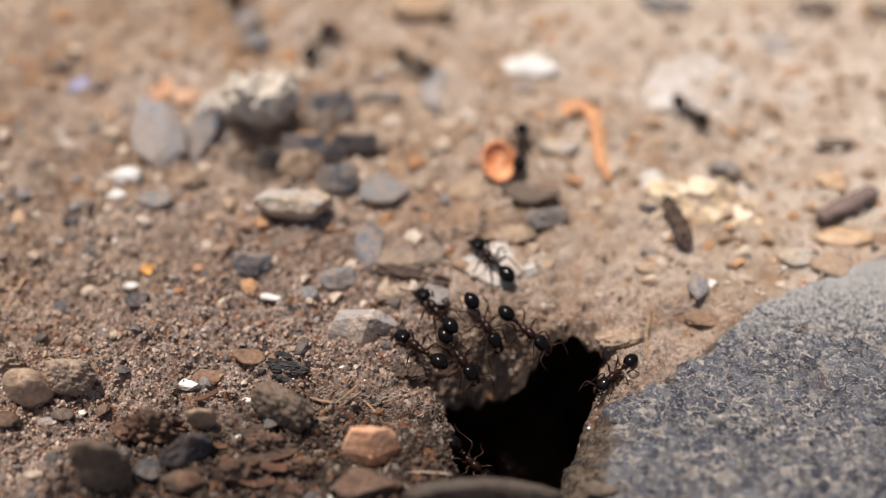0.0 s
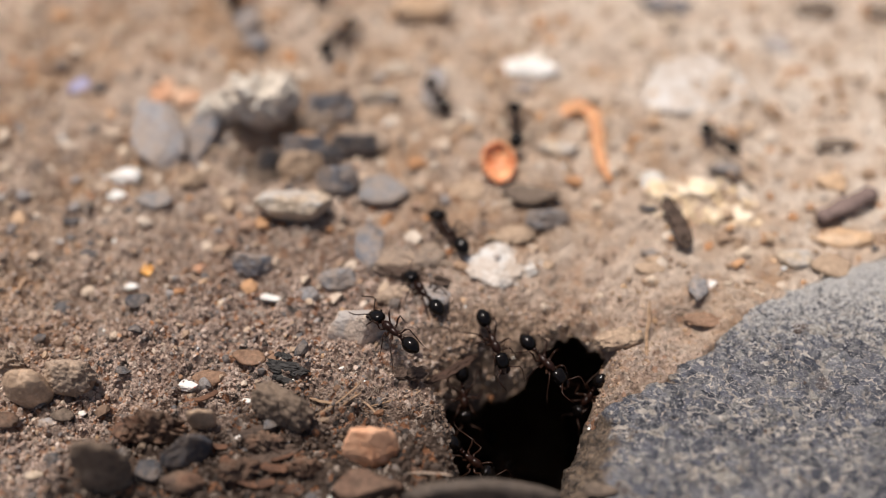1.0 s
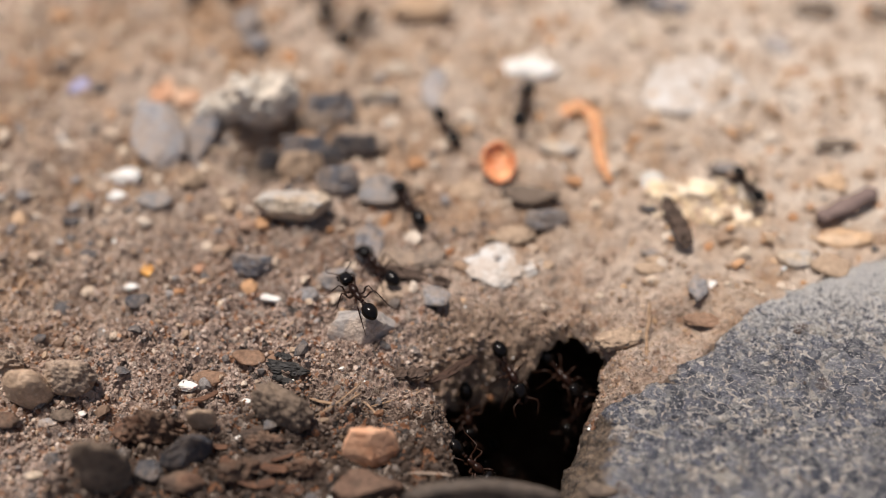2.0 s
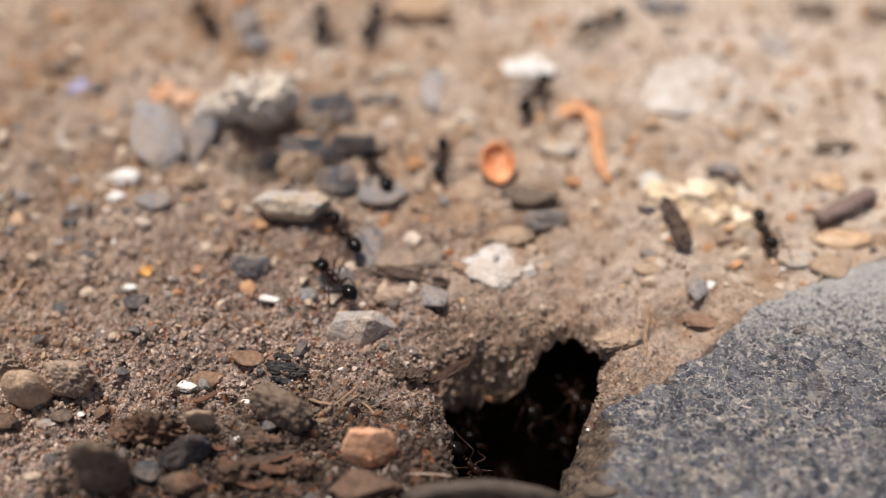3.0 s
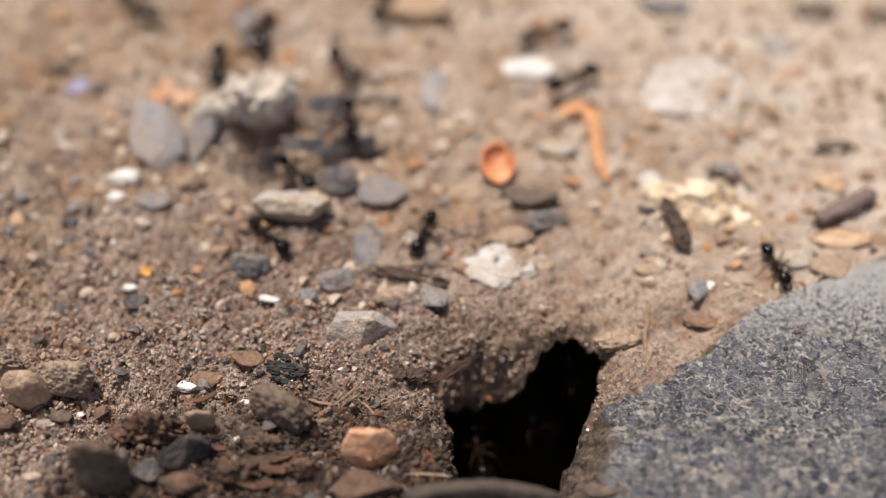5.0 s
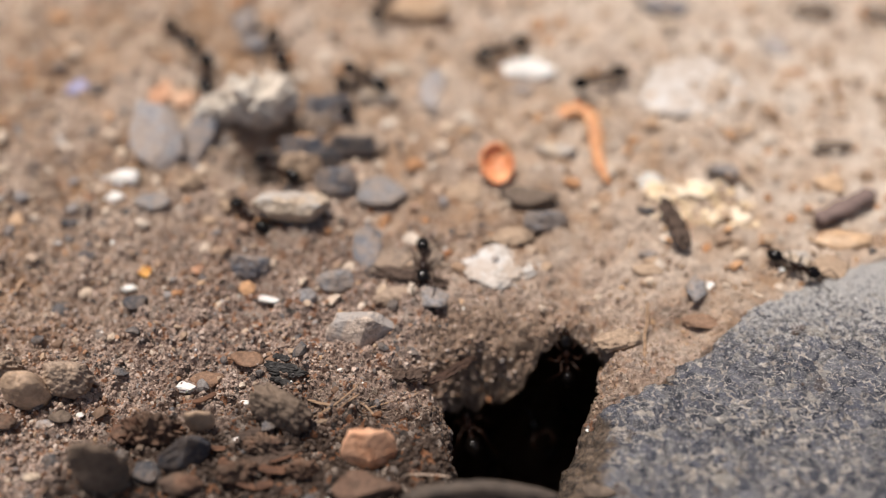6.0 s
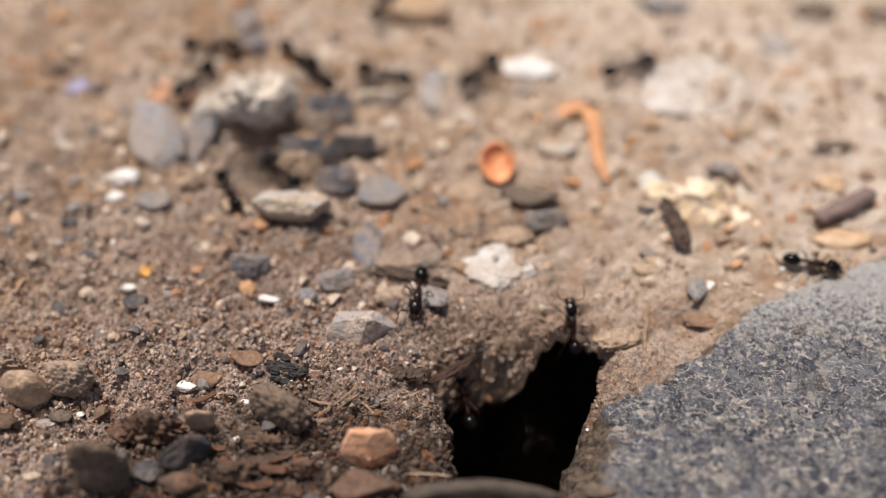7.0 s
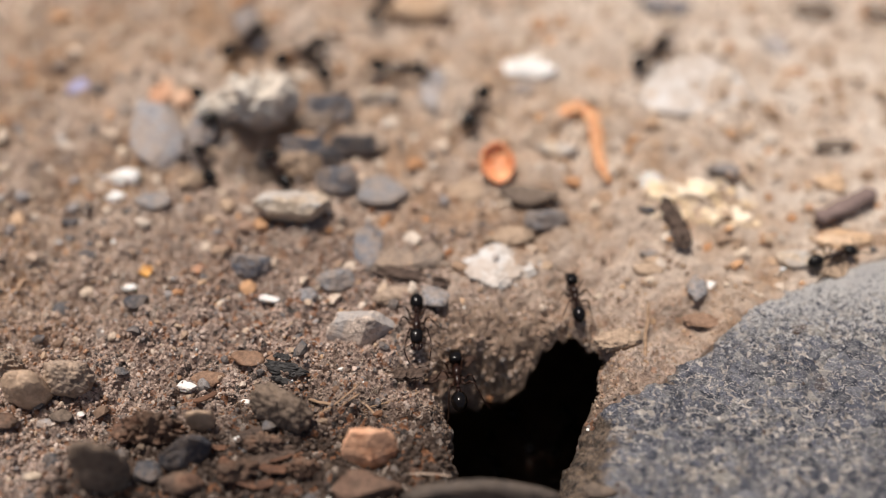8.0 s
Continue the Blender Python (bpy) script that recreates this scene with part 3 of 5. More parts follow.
    me = mesh_of("stone_slab", p * MM, np.stack((i, i + count, j + count, j), -1), SLAB)
    for name, values in (("joint", np.clip(joint * 1.4 + 0.22 * turned(x, y, 0.5, 59) - 0.5 * pit, 0, 1)), ("grain", own), ("crust", np.concatenate(crust))):
        me.attributes.new(name, "FLOAT", "POINT").data.foreach_set("value", values.astype(np.float32))
    tagged(new("stone_slab", me), "speckled blue-grey stone slab sunk in the dusty soil", "stone")


build_slab()


# ---------------------------------------------------------------- stones, pebbles and chips
def rock(name, material, x, y, wide, deep, high, turn, seed, label, category="pebble", facets=10, craggy=0.14, sink=0.34, fine=3, tip=0, under=0.2, slope=0.35):
    """A broken or worn stone of the given size, sunk a little into the soil."""
    rnd = random.Random(seed)
    bm = bmesh.new()
    bmesh.ops.create_icosphere(bm, subdivisions=fine, radius=1.0)
    cuts = []
    for k in range(facets):                  # broken flanks all round
        a = math.tau * (k + rnd.uniform(-0.35, 0.35)) / max(facets, 1)
        cuts.append((Vector((math.cos(a), math.sin(a), rnd.uniform(-0.25, 0.55))).normalized(), rnd.uniform(0.56, 0.86)))
    for _ in range(min(3, facets // 2)):     # one to three planes on the top
        cuts.append((Vector((rnd.gauss(0, slope), rnd.gauss(0, slope), 1)).normalized(), rnd.uniform(0.42, 0.72)))
    off = Vector((seed * 3.1, seed * 1.7, 0))
    for v in bm.verts:
        for n, c in cuts:
            over = v.co.dot(n) - c
            if over > 0:
                v.co -= n * over
        p = v.co
        bulge = noise.noise(p * 1.3 + off) * 0.16 + noise.noise(p * 3.1 + off) * craggy + noise.noise(p * 7.0 + off) * craggy * 0.55
        if fine > 3:
            bulge += noise.noise(p * 15.0 + off) * (craggy * 0.3 + 0.012)
        if fine > 4:
            bulge += abs(noise.noise(p * 26.0 + off)) * (craggy * 0.25 + 0.02)
        v.co = p * (1 + bulge)
        if v.co.z < 0.15:                    # drawn in towards the foot
            draw = 1 - under * min(1.0, 0.15 - v.co.z)
            v.co.x, v.co.y = v.co.x * draw, v.co.y * draw
    lo = Vector([min(v.co[k] for v in bm.verts) for k in range(3)])
    hi = Vector([max(v.co[k] for v in bm.verts) for k in range(3)])
    size = (wide, deep, high)
    spin = Euler((radians(tip), 0, radians(turn))).to_matrix()
    for v in bm.verts:
        v.co = spin @ Vector([((v.co[k] - lo[k]) / (hi[k] - lo[k]) - 0.5) * size[k] * MM for k in range(3)])
    low = min(v.co.z for v in bm.verts)
    for v in bm.verts:
        v.co.z -= low + sink * high * MM
    me = bpy.data.meshes.new(name)
    bm.to_mesh(me)
    bm.free()
    me.materials.append(material)
    me.polygons.foreach_set("use_smooth", np.ones(len(me.polygons), bool))
    ob = new(name, me)
    ob.location = (x * MM, y * MM, surface(x, y) * MM)
    return tagged(ob, label, category)


def chunk(name, material, x, y, wide, deep, high, turn, seed, label, category, craggy=0.1, round_=0.05, foot=0.2, planes=(), sink=0.12):
    """A broken stone bounded by flat faces (azimuth, elevation, distance), their edges worn round, standing on a narrower foot."""
    bm = bmesh.new()
    bmesh.ops.create_icosphere(bm, subdivisions=6 if wide > 4 else 5, radius=1.0)
    faces = [(Vector((math.cos(radians(a)) * math.cos(radians(e)), math.sin(radians(a)) * math.cos(radians(e)), math.sin(radians(e)))), c) for a, e, c in planes]
    off = Vector((seed * 3.1, seed * 1.7, 0.4))
    for v in bm.verts:
        way = v.co.normalized()
        near = [1.0] + [c / way.dot(n) for n, c in faces if way.dot(n) > 0.05]
        r = -round_ * math.log(sum(math.exp(-d / round_) for d in near if d < 3))
        p = way * r
        r *= (1 + 0.10 * noise.noise(p * 1.5 + off) + craggy * noise.noise(p * 3.3 + off) + craggy * 0.6 * noise.noise(p * 7.0 + off)
              + (craggy * 0.22 + 0.01) * noise.noise(p * 15.0 + off) + (craggy * 0.09 + 0.006) * noise.noise(p * 31.0 + off))
        v.co = way * r
        if v.co.z < 0:
            draw = 1 - foot * min(1.0, -v.co.z * 1.9)
            v.co.x, v.co.y, v.co.z = v.co.x * draw, v.co.y * draw, max(v.co.z, -0.5)
    lo = Vector([min(v.co[k] for v in bm.verts) for k in range(3)])
    hi = Vector([max(v.co[k] for v in bm.verts) for k in range(3)])
    size, spin = (wide, deep, high * (1 + sink)), Euler((0, 0, radians(turn))).to_matrix()
    for v in bm.verts:
        v.co = spin @ Vector([((v.co[k] - lo[k]) / (hi[k] - lo[k]) - (0.0 if k == 2 else 0.5)) * size[k] * MM for k in range(3)])
        v.co.z -= sink * high * MM
    me = bpy.data.meshes.new(name)
    bm.to_mesh(me)
    bm.free()
    me.materials.append(material)
    me.polygons.foreach_set("use_smooth", np.ones(len(me.polygons), bool))
    ob = new(name, me)
    ob.location = (x * MM, y * MM, surface(x, y) * MM)
    return tagged(ob, label, category)


chunk("stone", ROUGH, -21.8, 20.1, 10.0, 5.6, 7.3, 0, 1, "pale gritty lump of stone with a dark shaded foot", "stone", craggy=0.34, round_=0.10, foot=0.75, planes=((-80, 78, 0.74), (-95, -22, 0.52), (-35, -14, 0.66), (-150, -14, 0.66), (-90, 48, 0.80), (100, 25, 0.8)))
chunk("stone", ROUGH, -27.0, 20.2, 5.3, 3.4, 4.4, 0, 201, "small pale lump of stone against a larger one", "stone", craggy=0.24, round_=0.08, foot=0.5, planes=((-90, -15, 0.6), (-90, 60, 0.75)))
rock("stone", SLATE, -32.9, 15.0, 6.0, 9.5, 1.6, 12, 2, "flat rounded grey slate leaning on the soil", facets=14, craggy=0.04, fine=4, tip=24, category="stone")
rock("stone", BLUE, -28.7, 16.8, 4.2, 8.6, 1.1, -22, 3, "grey slate chip leaning beside another", facets=10, craggy=0.06, tip=14, category="stone")
# this dark chip is added to stand in for a shadow
chunk("stone", DARK, -10.5, 14.8, 5.7, 3.5, 2.8, -7, 4, "dark chip put in for a shadow among the stones", "stone", craggy=0.08, round_=0.03, foot=0.3, planes=((-70, 30, 0.6), (100, 60, 0.55), (0, 30, 0.7), (180, 20, 0.8)))
chunk("stone", BLUE, -13.5, 20.3, 6.1, 4.3, 4.1, 3, 5, "blue-grey angular stone chip", "stone", craggy=0.08, round_=0.03, foot=0.3, planes=((-80, 38, 0.6), (90, 60, 0.6), (-10, 30, 0.7), (180, 30, 0.75)))
chunk("stone", BLUE, -11.8, 8.1, 4.9, 3.8, 3.2, 8, 6, "blue-grey angular stone chip", "stone", craggy=0.08, round_=0.03, foot=0.3, planes=((-60, 44, 0.55), (-140, 34, 0.6), (90, 55, 0.6), (10, 20, 0.8)))
chunk("stone", DARK, -19.9, 14.1, 4.3, 3.4, 3.5, -4, 7, "dark stone chip in shade", "stone", craggy=0.08, round_=0.03, foot=0.2, planes=((-80, 34, 0.6), (90, 60, 0.6), (0, 30, 0.7)))
chunk("pebble", TAN, -16.3, 11.5, 5.4, 4.0, 3.4, -7, 8, "tan rounded soil-coated pebble", "pebble", craggy=0.14, round_=0.06, foot=0.3, planes=((-100, 40, 0.6), (90, 60, 0.65), (-20, 30, 0.7), (170, 35, 0.75)))
chunk("stone", BLUE, -15.9, 13.2, 5.7, 4.4, 4.5, -1, 9, "blue-grey flat stone chip", "stone", craggy=0.08, round_=0.03, foot=0.3, planes=((-120, 36, 0.55), (-40, 40, 0.6), (90, 60, 0.6), (180, 10, 0.8)))
chunk("stone", DARK, -13.5, 12.6, 4.1, 2.6, 2.2, 1, 10, "dark stone chip between larger stones", "stone", craggy=0.08, round_=0.03, foot=0.2, planes=((-80, 34, 0.6), (90, 60, 0.6), (0, 30, 0.7)))
chunk("clod", BROWN, -21.4, 12.3, 4.7, 3.5, 1.2, -1, 11, "dark brown clod of earth in a hollow", "clod", craggy=0.3, round_=0.12, foot=0.3, planes=())
# added chunk in place of the brown shade right of the lump
chunk("stone", TAUPE, -15.0, 18.8, 4.6, 3.1, 2.4, 0, 12, "brown-grey chunk put in for shade beside a pale lump", "stone", craggy=0.12, round_=0.05, foot=0.3, planes=((-90, 34, 0.6), (90, 60, 0.6)))
chunk("pebble", TAN, -27.8, 8.6, 2.7, 2.2, 2.1, -6, 13, "small tan pebble on the soil", "pebble", craggy=0.14, round_=0.08, foot=0.3, planes=())
chunk("stone", GREYTAN, -16.1, 3.3, 8.4, 3.6, 4.0, 0, 14, "grey and tan stone with earthy underside", "stone", craggy=0.06, round_=0.05, foot=0.7, planes=((60, 74, 0.62), (-95, -24, 0.46), (-30, -14, 0.62), (-150, -16, 0.66), (-85, 46, 0.72), (90, 15, 0.8)))
rock("stone", GREY, -6.8, 7.4, 5.9, 4.9, 1.5, 13, 15, "flat grey stone flake pressed in dust", craggy=0.04, category="stone")
rock("stone", BLUE, -8.0, -0.3, 3.1, 6.4, 1.6, -3, 16, "blue-grey upright stone splinter", facets=9, craggy=0.05, category="stone")
chunk("stone", GREY, -11.0, -5.2, 4.1, 2.5, 1.7, 0, 17, "grey angular pebble on the soil", "stone", craggy=0.10, round_=0.06, foot=0.2, planes=((130, 60, 0.6), (-70, 36, 0.62), (-10, 35, 0.75), (-140, 42, 0.66), (90, 10, 0.8)))
chunk("stone", BLUE, -19.9, -3.2, 4.3, 2.4, 2.8, 0, 18, "dark grey angular pebble", "stone", craggy=0.08, round_=0.06, foot=0.3, planes=((70, 60, 0.6), (-110, 40, 0.62), (-40, 32, 0.66), (-165, 25, 0.8), (90, 10, 0.8), (5, 20, 0.85)))
rock("pebble", GREY, -13.7, -7.3, 2.4, 1.7, 1.2, 4, 19, "small grey stone chip", category="pebble")
chunk("stone", BLOCK, -8.0, -11.4, 7.0, 3.3, 3.4, 0, 20, "tan-grey block of stone with sharp edges", "stone", craggy=0.05, round_=0.022, foot=0.15, planes=((95, 66, 0.70), (-122, 34, 0.46), (-44, 14, 0.46), (8, 38, 0.66), (172, 20, 0.80), (90, 20, 0.8), (-100, 2, 0.80), (-150, 60, 0.62)))
rock("pebble", GREY, -0.8, -7.7, 3.2, 2.6, 1.5, -9, 21, "slate-grey chip standing in the soil", facets=9, craggy=0.04, category="pebble")
rock("pebble", TAUPE, -3.7, -1.8, 8.9, 4.4, 0.9, 12, 22, "broken crust of grey-brown dried soil", facets=8, craggy=0.3, fine=4, category="pebble")
rock("stone", QUARTZ, 6.3, -2.8, 8.6, 6.2, 0.9, 11, 23, "pale grey quartz stone pressed flat in the soil", facets=6, craggy=0.2, fine=5, under=0, sink=0.55, category="stone")
chunk("stone", GREY, 11.2, 3.2, 5.1, 2.4, 2.7, 5, 24, "grey rounded pebble on the soil", "stone", craggy=0.1, round_=0.06, foot=0.4, planes=((-70, 44, 0.65), (-150, 40, 0.7), (90, 60, 0.7)))
rock("stone", BROWN, 9.6, 6.9, 6.8, 3.3, 2.0, -3, 25, "brown-grey flat stone chip", category="stone")
rock("pebble", TAN, 2.4, 7.8, 4.0, 3.3, 1.4, 6, 26, "tan flat pebble in the dust", category="pebble")
rock("stone", WHITE, 10.8, 28.6, 7.0, 3.5, 1.7, -6, 27, "bright white chip of shell or chalk", facets=5, craggy=0.04, under=0, category="stone")
rock("stone", SLATE, 9.9, 25.6, 3.0, 1.5, 0.8, -10, 28, "grey stone chip under a white chip", category="stone")
chunk("stone", CLAYSTONE, -2.9, 40.2, 8.6, 4.5, 3.3, 1, 29, "yellow-tan rounded stone on the soil", "stone", craggy=0.08, round_=0.1, foot=0.5, planes=((-80, 60, 0.75),))
rock("pebble", WHITE, -36.2, 9.6, 4.3, 2.4, 1.7, 1, 30, "white oval chip lying on soil", facets=3, craggy=0.05, under=0, category="pebble")
rock("pebble", WHITE, -36.1, 6.3, 2.2, 1.4, 0.9, -13, 31, "small white chip lying on soil", facets=4, under=0, category="pebble")
rock("pebble", GREY, -31.8, 5.8, 4.1, 2.7, 1.2, -11, 32, "grey flat chip in the dust", category="pebble")
rock("pebble", ORANGE, -34.5, 24.6, 3.0, 5.0, 1.4, 1, 33, "orange rounded pebble on the soil", category="pebble")
rock("pebble", ORANGE, -31.4, 23.6, 3.8, 2.8, 1.2, 0, 34, "orange-pink flat pebble on the soil", category="pebble")
rock("pebble", LILAC, -45.4, 26.3, 2.8, 2.9, 1.1, -4, 36, "pale lilac chip on the soil", facets=4, category="pebble")
rock("pebble", DARK, -42.8, 25.8, 2.6, 1.9, 1.3, 5, 37, "dark grey pebble on the soil", category="pebble")
rock("stone", BLUE, -25.8, 37.3, 3.9, 5.5, 1.7, 3, 38, "blue-grey pebble on the dust", category="stone")
rock("stone", BLUE, -24.3, 33.8, 3.4, 3.2, 1.5, -8, 39, "blue-grey small pebble on the soil", category="stone")
chunk("stone", GREYTAN, -7.7, 23.3, 5.3, 2.6, 2.2, -1, 40, "light grey-tan pebble in the dust", "stone", craggy=0.14, round_=0.06, foot=0.5, planes=((-90, 30, 0.7), (90, 70, 0.7)))
rock("stone", SLATE, -1.5, 24.5, 3.3, 8.2, 0.8, -3, 41, "grey flat sliver of stone in the dust", category="stone")
rock("pebble", GREYTAN, -6.0, 29.4, 4.3, 2.1, 1.3, 3, 42, "greyish flat pebble in the dust", category="pebble")
rock("stone", BLUE, 30.0, 41.6, 7.7, 3.7, 1.9, -12, 43, "blue-grey flat stone in pale dust", category="stone")
rock("stone", SLATE, 43.2, 34.1, 3.8, 6.7, 0.7, -2, 44, "greyish flat chip in pale dust", category="stone")
rock("pebble", BROWN, 50.1, 41.6, 6.1, 3.6, 1.2, -6, 45, "brown flat chip in pale dust", category="pebble")
rock("pebble", BROWN, 45.3, 14.6, 4.6, 2.2, 1.1, 10, 46, "dark brown chip in pale dust", category="pebble")
rock("pebble", BROWN, 58.6, 40.5, 3.8, 5.1, 1.5, -4, 47, "brown rounded pebble in dust", category="pebble")
chunk("stone", GREYTAN, 36.7, -2.2, 3.8, 2.6, 0.8, 0, 48, "brown-grey flat pebble pressed in dust", "stone", craggy=0.08, round_=0.08, foot=0.5, planes=((-60, 70, 0.6), (120, 60, 0.6)))
rock("pebble", TAN, 40.3, -2.8, 4.4, 3.6, 0.5, -12, 49, "tan flat pebble beside the slab", category="pebble")
rock("stone", CLAYSTONE, 42.6, 0.6, 6.5, 3.0, 1.6, 0, 50, "orange-tan flat stone in the dust", category="stone")
rock("pebble", CLAYSTONE, 43.1, 8.4, 3.5, 3.0, 1.6, -7, 51, "yellow rounded pebble on the soil", category="pebble")
rock("pebble", YELLOW, 24.1, 8.2, 2.8, 2.4, 0.8, 13, 52, "yellow crumbly lump of dry clay", craggy=0.28, fine=4, category="pebble")
rock("pebble", YELLOW, 29.0, 8.1, 4.0, 3.1, 1.2, 3, 53, "pale yellow crumbly lump of dry clay", craggy=0.28, fine=4, category="pebble")
rock("pebble", YELLOW, 29.5, 4.0, 2.5, 1.6, 0.6, 11, 54, "yellow crumbly lump of dry clay", craggy=0.28, fine=4, category="pebble")
rock("pebble", YELLOW, 32.6, 4.5, 3.1, 2.0, 0.8, -11, 55, "yellow crumbly lump of dry clay", craggy=0.28, category="pebble")
rock("pebble", PALE, 23.3, 9.4, 3.6, 2.9, 1.1, 13, 56, "pale crumbly lump of dry clay", craggy=0.25, category="pebble")
rock("pebble", DARK, 22.1, 4.1, 2.1, 0.9, 0.8, -12, 57, "small dark stone splinter", category="pebble")
rock("pebble", GREY, 21.6, -1.3, 2.2, 1.1, 0.9, 2, 58, "small grey stone splinter", category="pebble")
rock("stone", GREY, 32.1, 11.6, 3.9, 1.9, 1.5, -7, 59, "grey stone splinter in the dust", category="stone")
rock("stone", GREY, 25.8, -6.3, 2.2, 3.7, 1.0, -5, 60, "grey wedge-shaped pebble on the soil", facets=9, category="stone")
rock("pebble", WHITE, 27.4, -5.7, 1.0, 1.3, 0.5, 0, 61, "tiny bright white chip", facets=4, under=0, category="pebble")
rock("pebble", TAN, 17.1, -12.2, 5.2, 2.4, 1.5, 11, 62, "tan lump of earth at the burrow's rim", facets=0, craggy=0.3, fine=4, under=0, sink=0.4, category="pebble")
rock("pebble", CINNAMON, 26.0, -9.7, 4.3, 2.0, 0.9, -1, 63, "orange-brown crumbly bit of earth", facets=0, craggy=0.3, fine=4, sink=0.4, category="pebble")
rock("pebble", WHITE, -32.3, -5.6, 1.9, 0.9, 0.8, 0, 64, "small white chip in brown grit", facets=6, craggy=0.2, under=0, category="pebble")
rock("pebble", AMBER, -30.9, -3.6, 1.4, 1.6, 0.5, -2, 65, "amber-yellow flake in brown grit", facets=4, category="pebble")
rock("pebble", DARK, -31.1, -7.6, 2.6, 1.9, 1.3, -12, 66, "dark blue-grey pebble in brown grit", category="pebble")
rock("pebble", WHITE, -17.6, -7.3, 2.3, 1.1, 0.8, -11, 67, "white sliver in brown grit", facets=5, craggy=0.2, under=0, category="pebble")
rock("pebble", ORANGE, -25.6, -2.9, 1.7, 1.2, 0.8, 6, 68, "orange pebble in brown grit", category="pebble")
rock("pebble", DARK, -39.5, -12.4, 1.3, 1.1, 0.7, 5, 69, "dark pebble in brown grit", category="pebble")
rock("pebble", DARK, -40.4, 3.1, 2.0, 1.0, 1.0, 11, 70, "dark pebble in brown grit", category="pebble")
rock("pebble", DARK, -37.0, -2.1, 2.3, 1.5, 0.9, -4, 71, "dark brown pebble in brown grit", category="pebble")
chunk("clod", TAUPE, -41.4, -15.9, 3.4, 2.4, 2.9, 0, 72, "soil-crusted brown lump of earth", "clod", craggy=0.26, round_=0.14, foot=0.2, planes=())
chunk("stone", POLISHED, -38.2, -19.1, 4.3, 2.5, 4.8, 0, 73, "round tan stone, half crusted with soil", "stone", craggy=0.05, round_=0.2, foot=0.25, planes=())
chunk("stone", CRUST, -34.9, -17.7, 5.2, 3.1, 4.0, 0, 74, "rounded dark brown gritty stone", "stone", craggy=0.13, round_=0.1, foot=0.3, planes=((90, 70, 0.75), (-90, 40, 0.75), (-20, 25, 0.85), (-160, 35, 0.8)))
chunk("stone", DOME, -29.3, -27.4, 4.9, 2.7, 7.4, 0, 75, "tall round-topped dark brown stone", "stone", craggy=0.05, round_=0.07, foot=0.1, planes=((90, 60, 0.85), (-92, 30, 0.80), (-20, 12, 0.9), (-165, 12, 0.9)))
chunk("clod", CLOD, -26.2, -22.8, 6.3, 2.9, 4.5, 0, 76, "reddish brown crumbly clod of earth", "clod", craggy=0.42, round_=0.12, foot=0.3)
chunk("pebble", POLISHED, -21.8, -22.1, 2.6, 1.3, 3.0, 0, 77, "smooth tan pebble beside a clod", "pebble", craggy=0.04, round_=0.12, foot=0.2, planes=((90, 70, 0.7), (-90, 10, 0.8)))
chunk("stone", DARK, -22.7, -25.3, 4.8, 2.1, 3.5, 28, 78, "blue-black wedge of slate", "stone", craggy=0.07, round_=0.02, foot=0.1, planes=((-125, 52, 0.50), (-60, 30, 0.55), (10, 40, 0.62), (120, 45, 0.6), (175, 20, 0.9), (-20, 5, 0.92)))
rock("pebble", DARK, -26.0, -26.5, 2.7, 2.1, 1.4, -9, 79, "small dark slate chip", category="pebble")
rock("clod", CLOD, -28.7, -22.4, 3.1, 2.4, 1.6, -6, 80, "brown crumb of earth", facets=0, craggy=0.3, category="clod")
rock("clod", CLOD, -22.8, -27.7, 4.4, 2.2, 2.3, 0, 81, "reddish brown lump of earth", facets=0, craggy=0.3, category="clod")
chunk("stone", DOME, -14.6, -21.2, 6.0, 3.2, 4.3, -32, 82, "grey-brown angular stone sloping to one side", "stone", craggy=0.17, round_=0.06, foot=0.15, planes=((110, 70, 0.58), (-75, 14, 0.60), (-70, 52, 0.66), (-10, 36, 0.74), (172, 8, 0.82), (95, 15, 0.7)))
chunk("stone", SALMON, -6.5, -24.8, 5.1, 2.7, 4.0, 0, 83, "orange-pink rough stone on the soil", "stone", craggy=0.05, round_=0.025, foot=0.25, planes=((100, 72, 0.72), (-122, 36, 0.46), (-52, 36, 0.50), (0, 28, 0.80), (178, 25, 0.78), (-88, 66, 0.66), (90, 20, 0.75)))
rock("pebble", CINNAMON, -18.8, -14.6, 3.3, 2.0, 1.0, 6, 84, "reddish brown flat pebble", facets=3, craggy=0.04, category="pebble")
rock("pebble", CINNAMON, -22.4, -16.5, 3.5, 1.7, 0.9, -8, 85, "orange-brown flat pebble on the soil", facets=3, category="pebble")
rock("pebble", CINNAMON, -16.4, -14.6, 1.3, 0.8, 0.5, 8, 86, "small cinnamon-brown pebble on the soil", category="pebble")
rock("pebble", WHITE, -24.2, -17.7, 2.3, 1.1, 1.1, -9, 87, "white broken chip in brown grit", facets=6, craggy=0.26, fine=4, under=0, category="pebble")
rock("pebble", WHITE, -18.4, -19.3, 0.9, 0.6, 0.4, -2, 88, "tiny white chip on the soil", category="pebble")
rock("pebble", WHITE, -18.4, -23.4, 0.9, 0.6, 0.5, -11, 89, "tiny white chip on the soil", category="pebble")
rock("pebble", WHITE, -33.6, -20.4, 0.8, 0.6, 0.4, -8, 90, "tiny white chip on the soil", category="pebble")
chunk("clod", CLOD, -15.9, -24.0, 4.0, 2.2, 2.0, -11, 91, "brown crumb of earth and bark", "clod", craggy=0.5, round_=0.1, foot=0.3, planes=((-70, 40, 0.7), (80, 60, 0.7)))
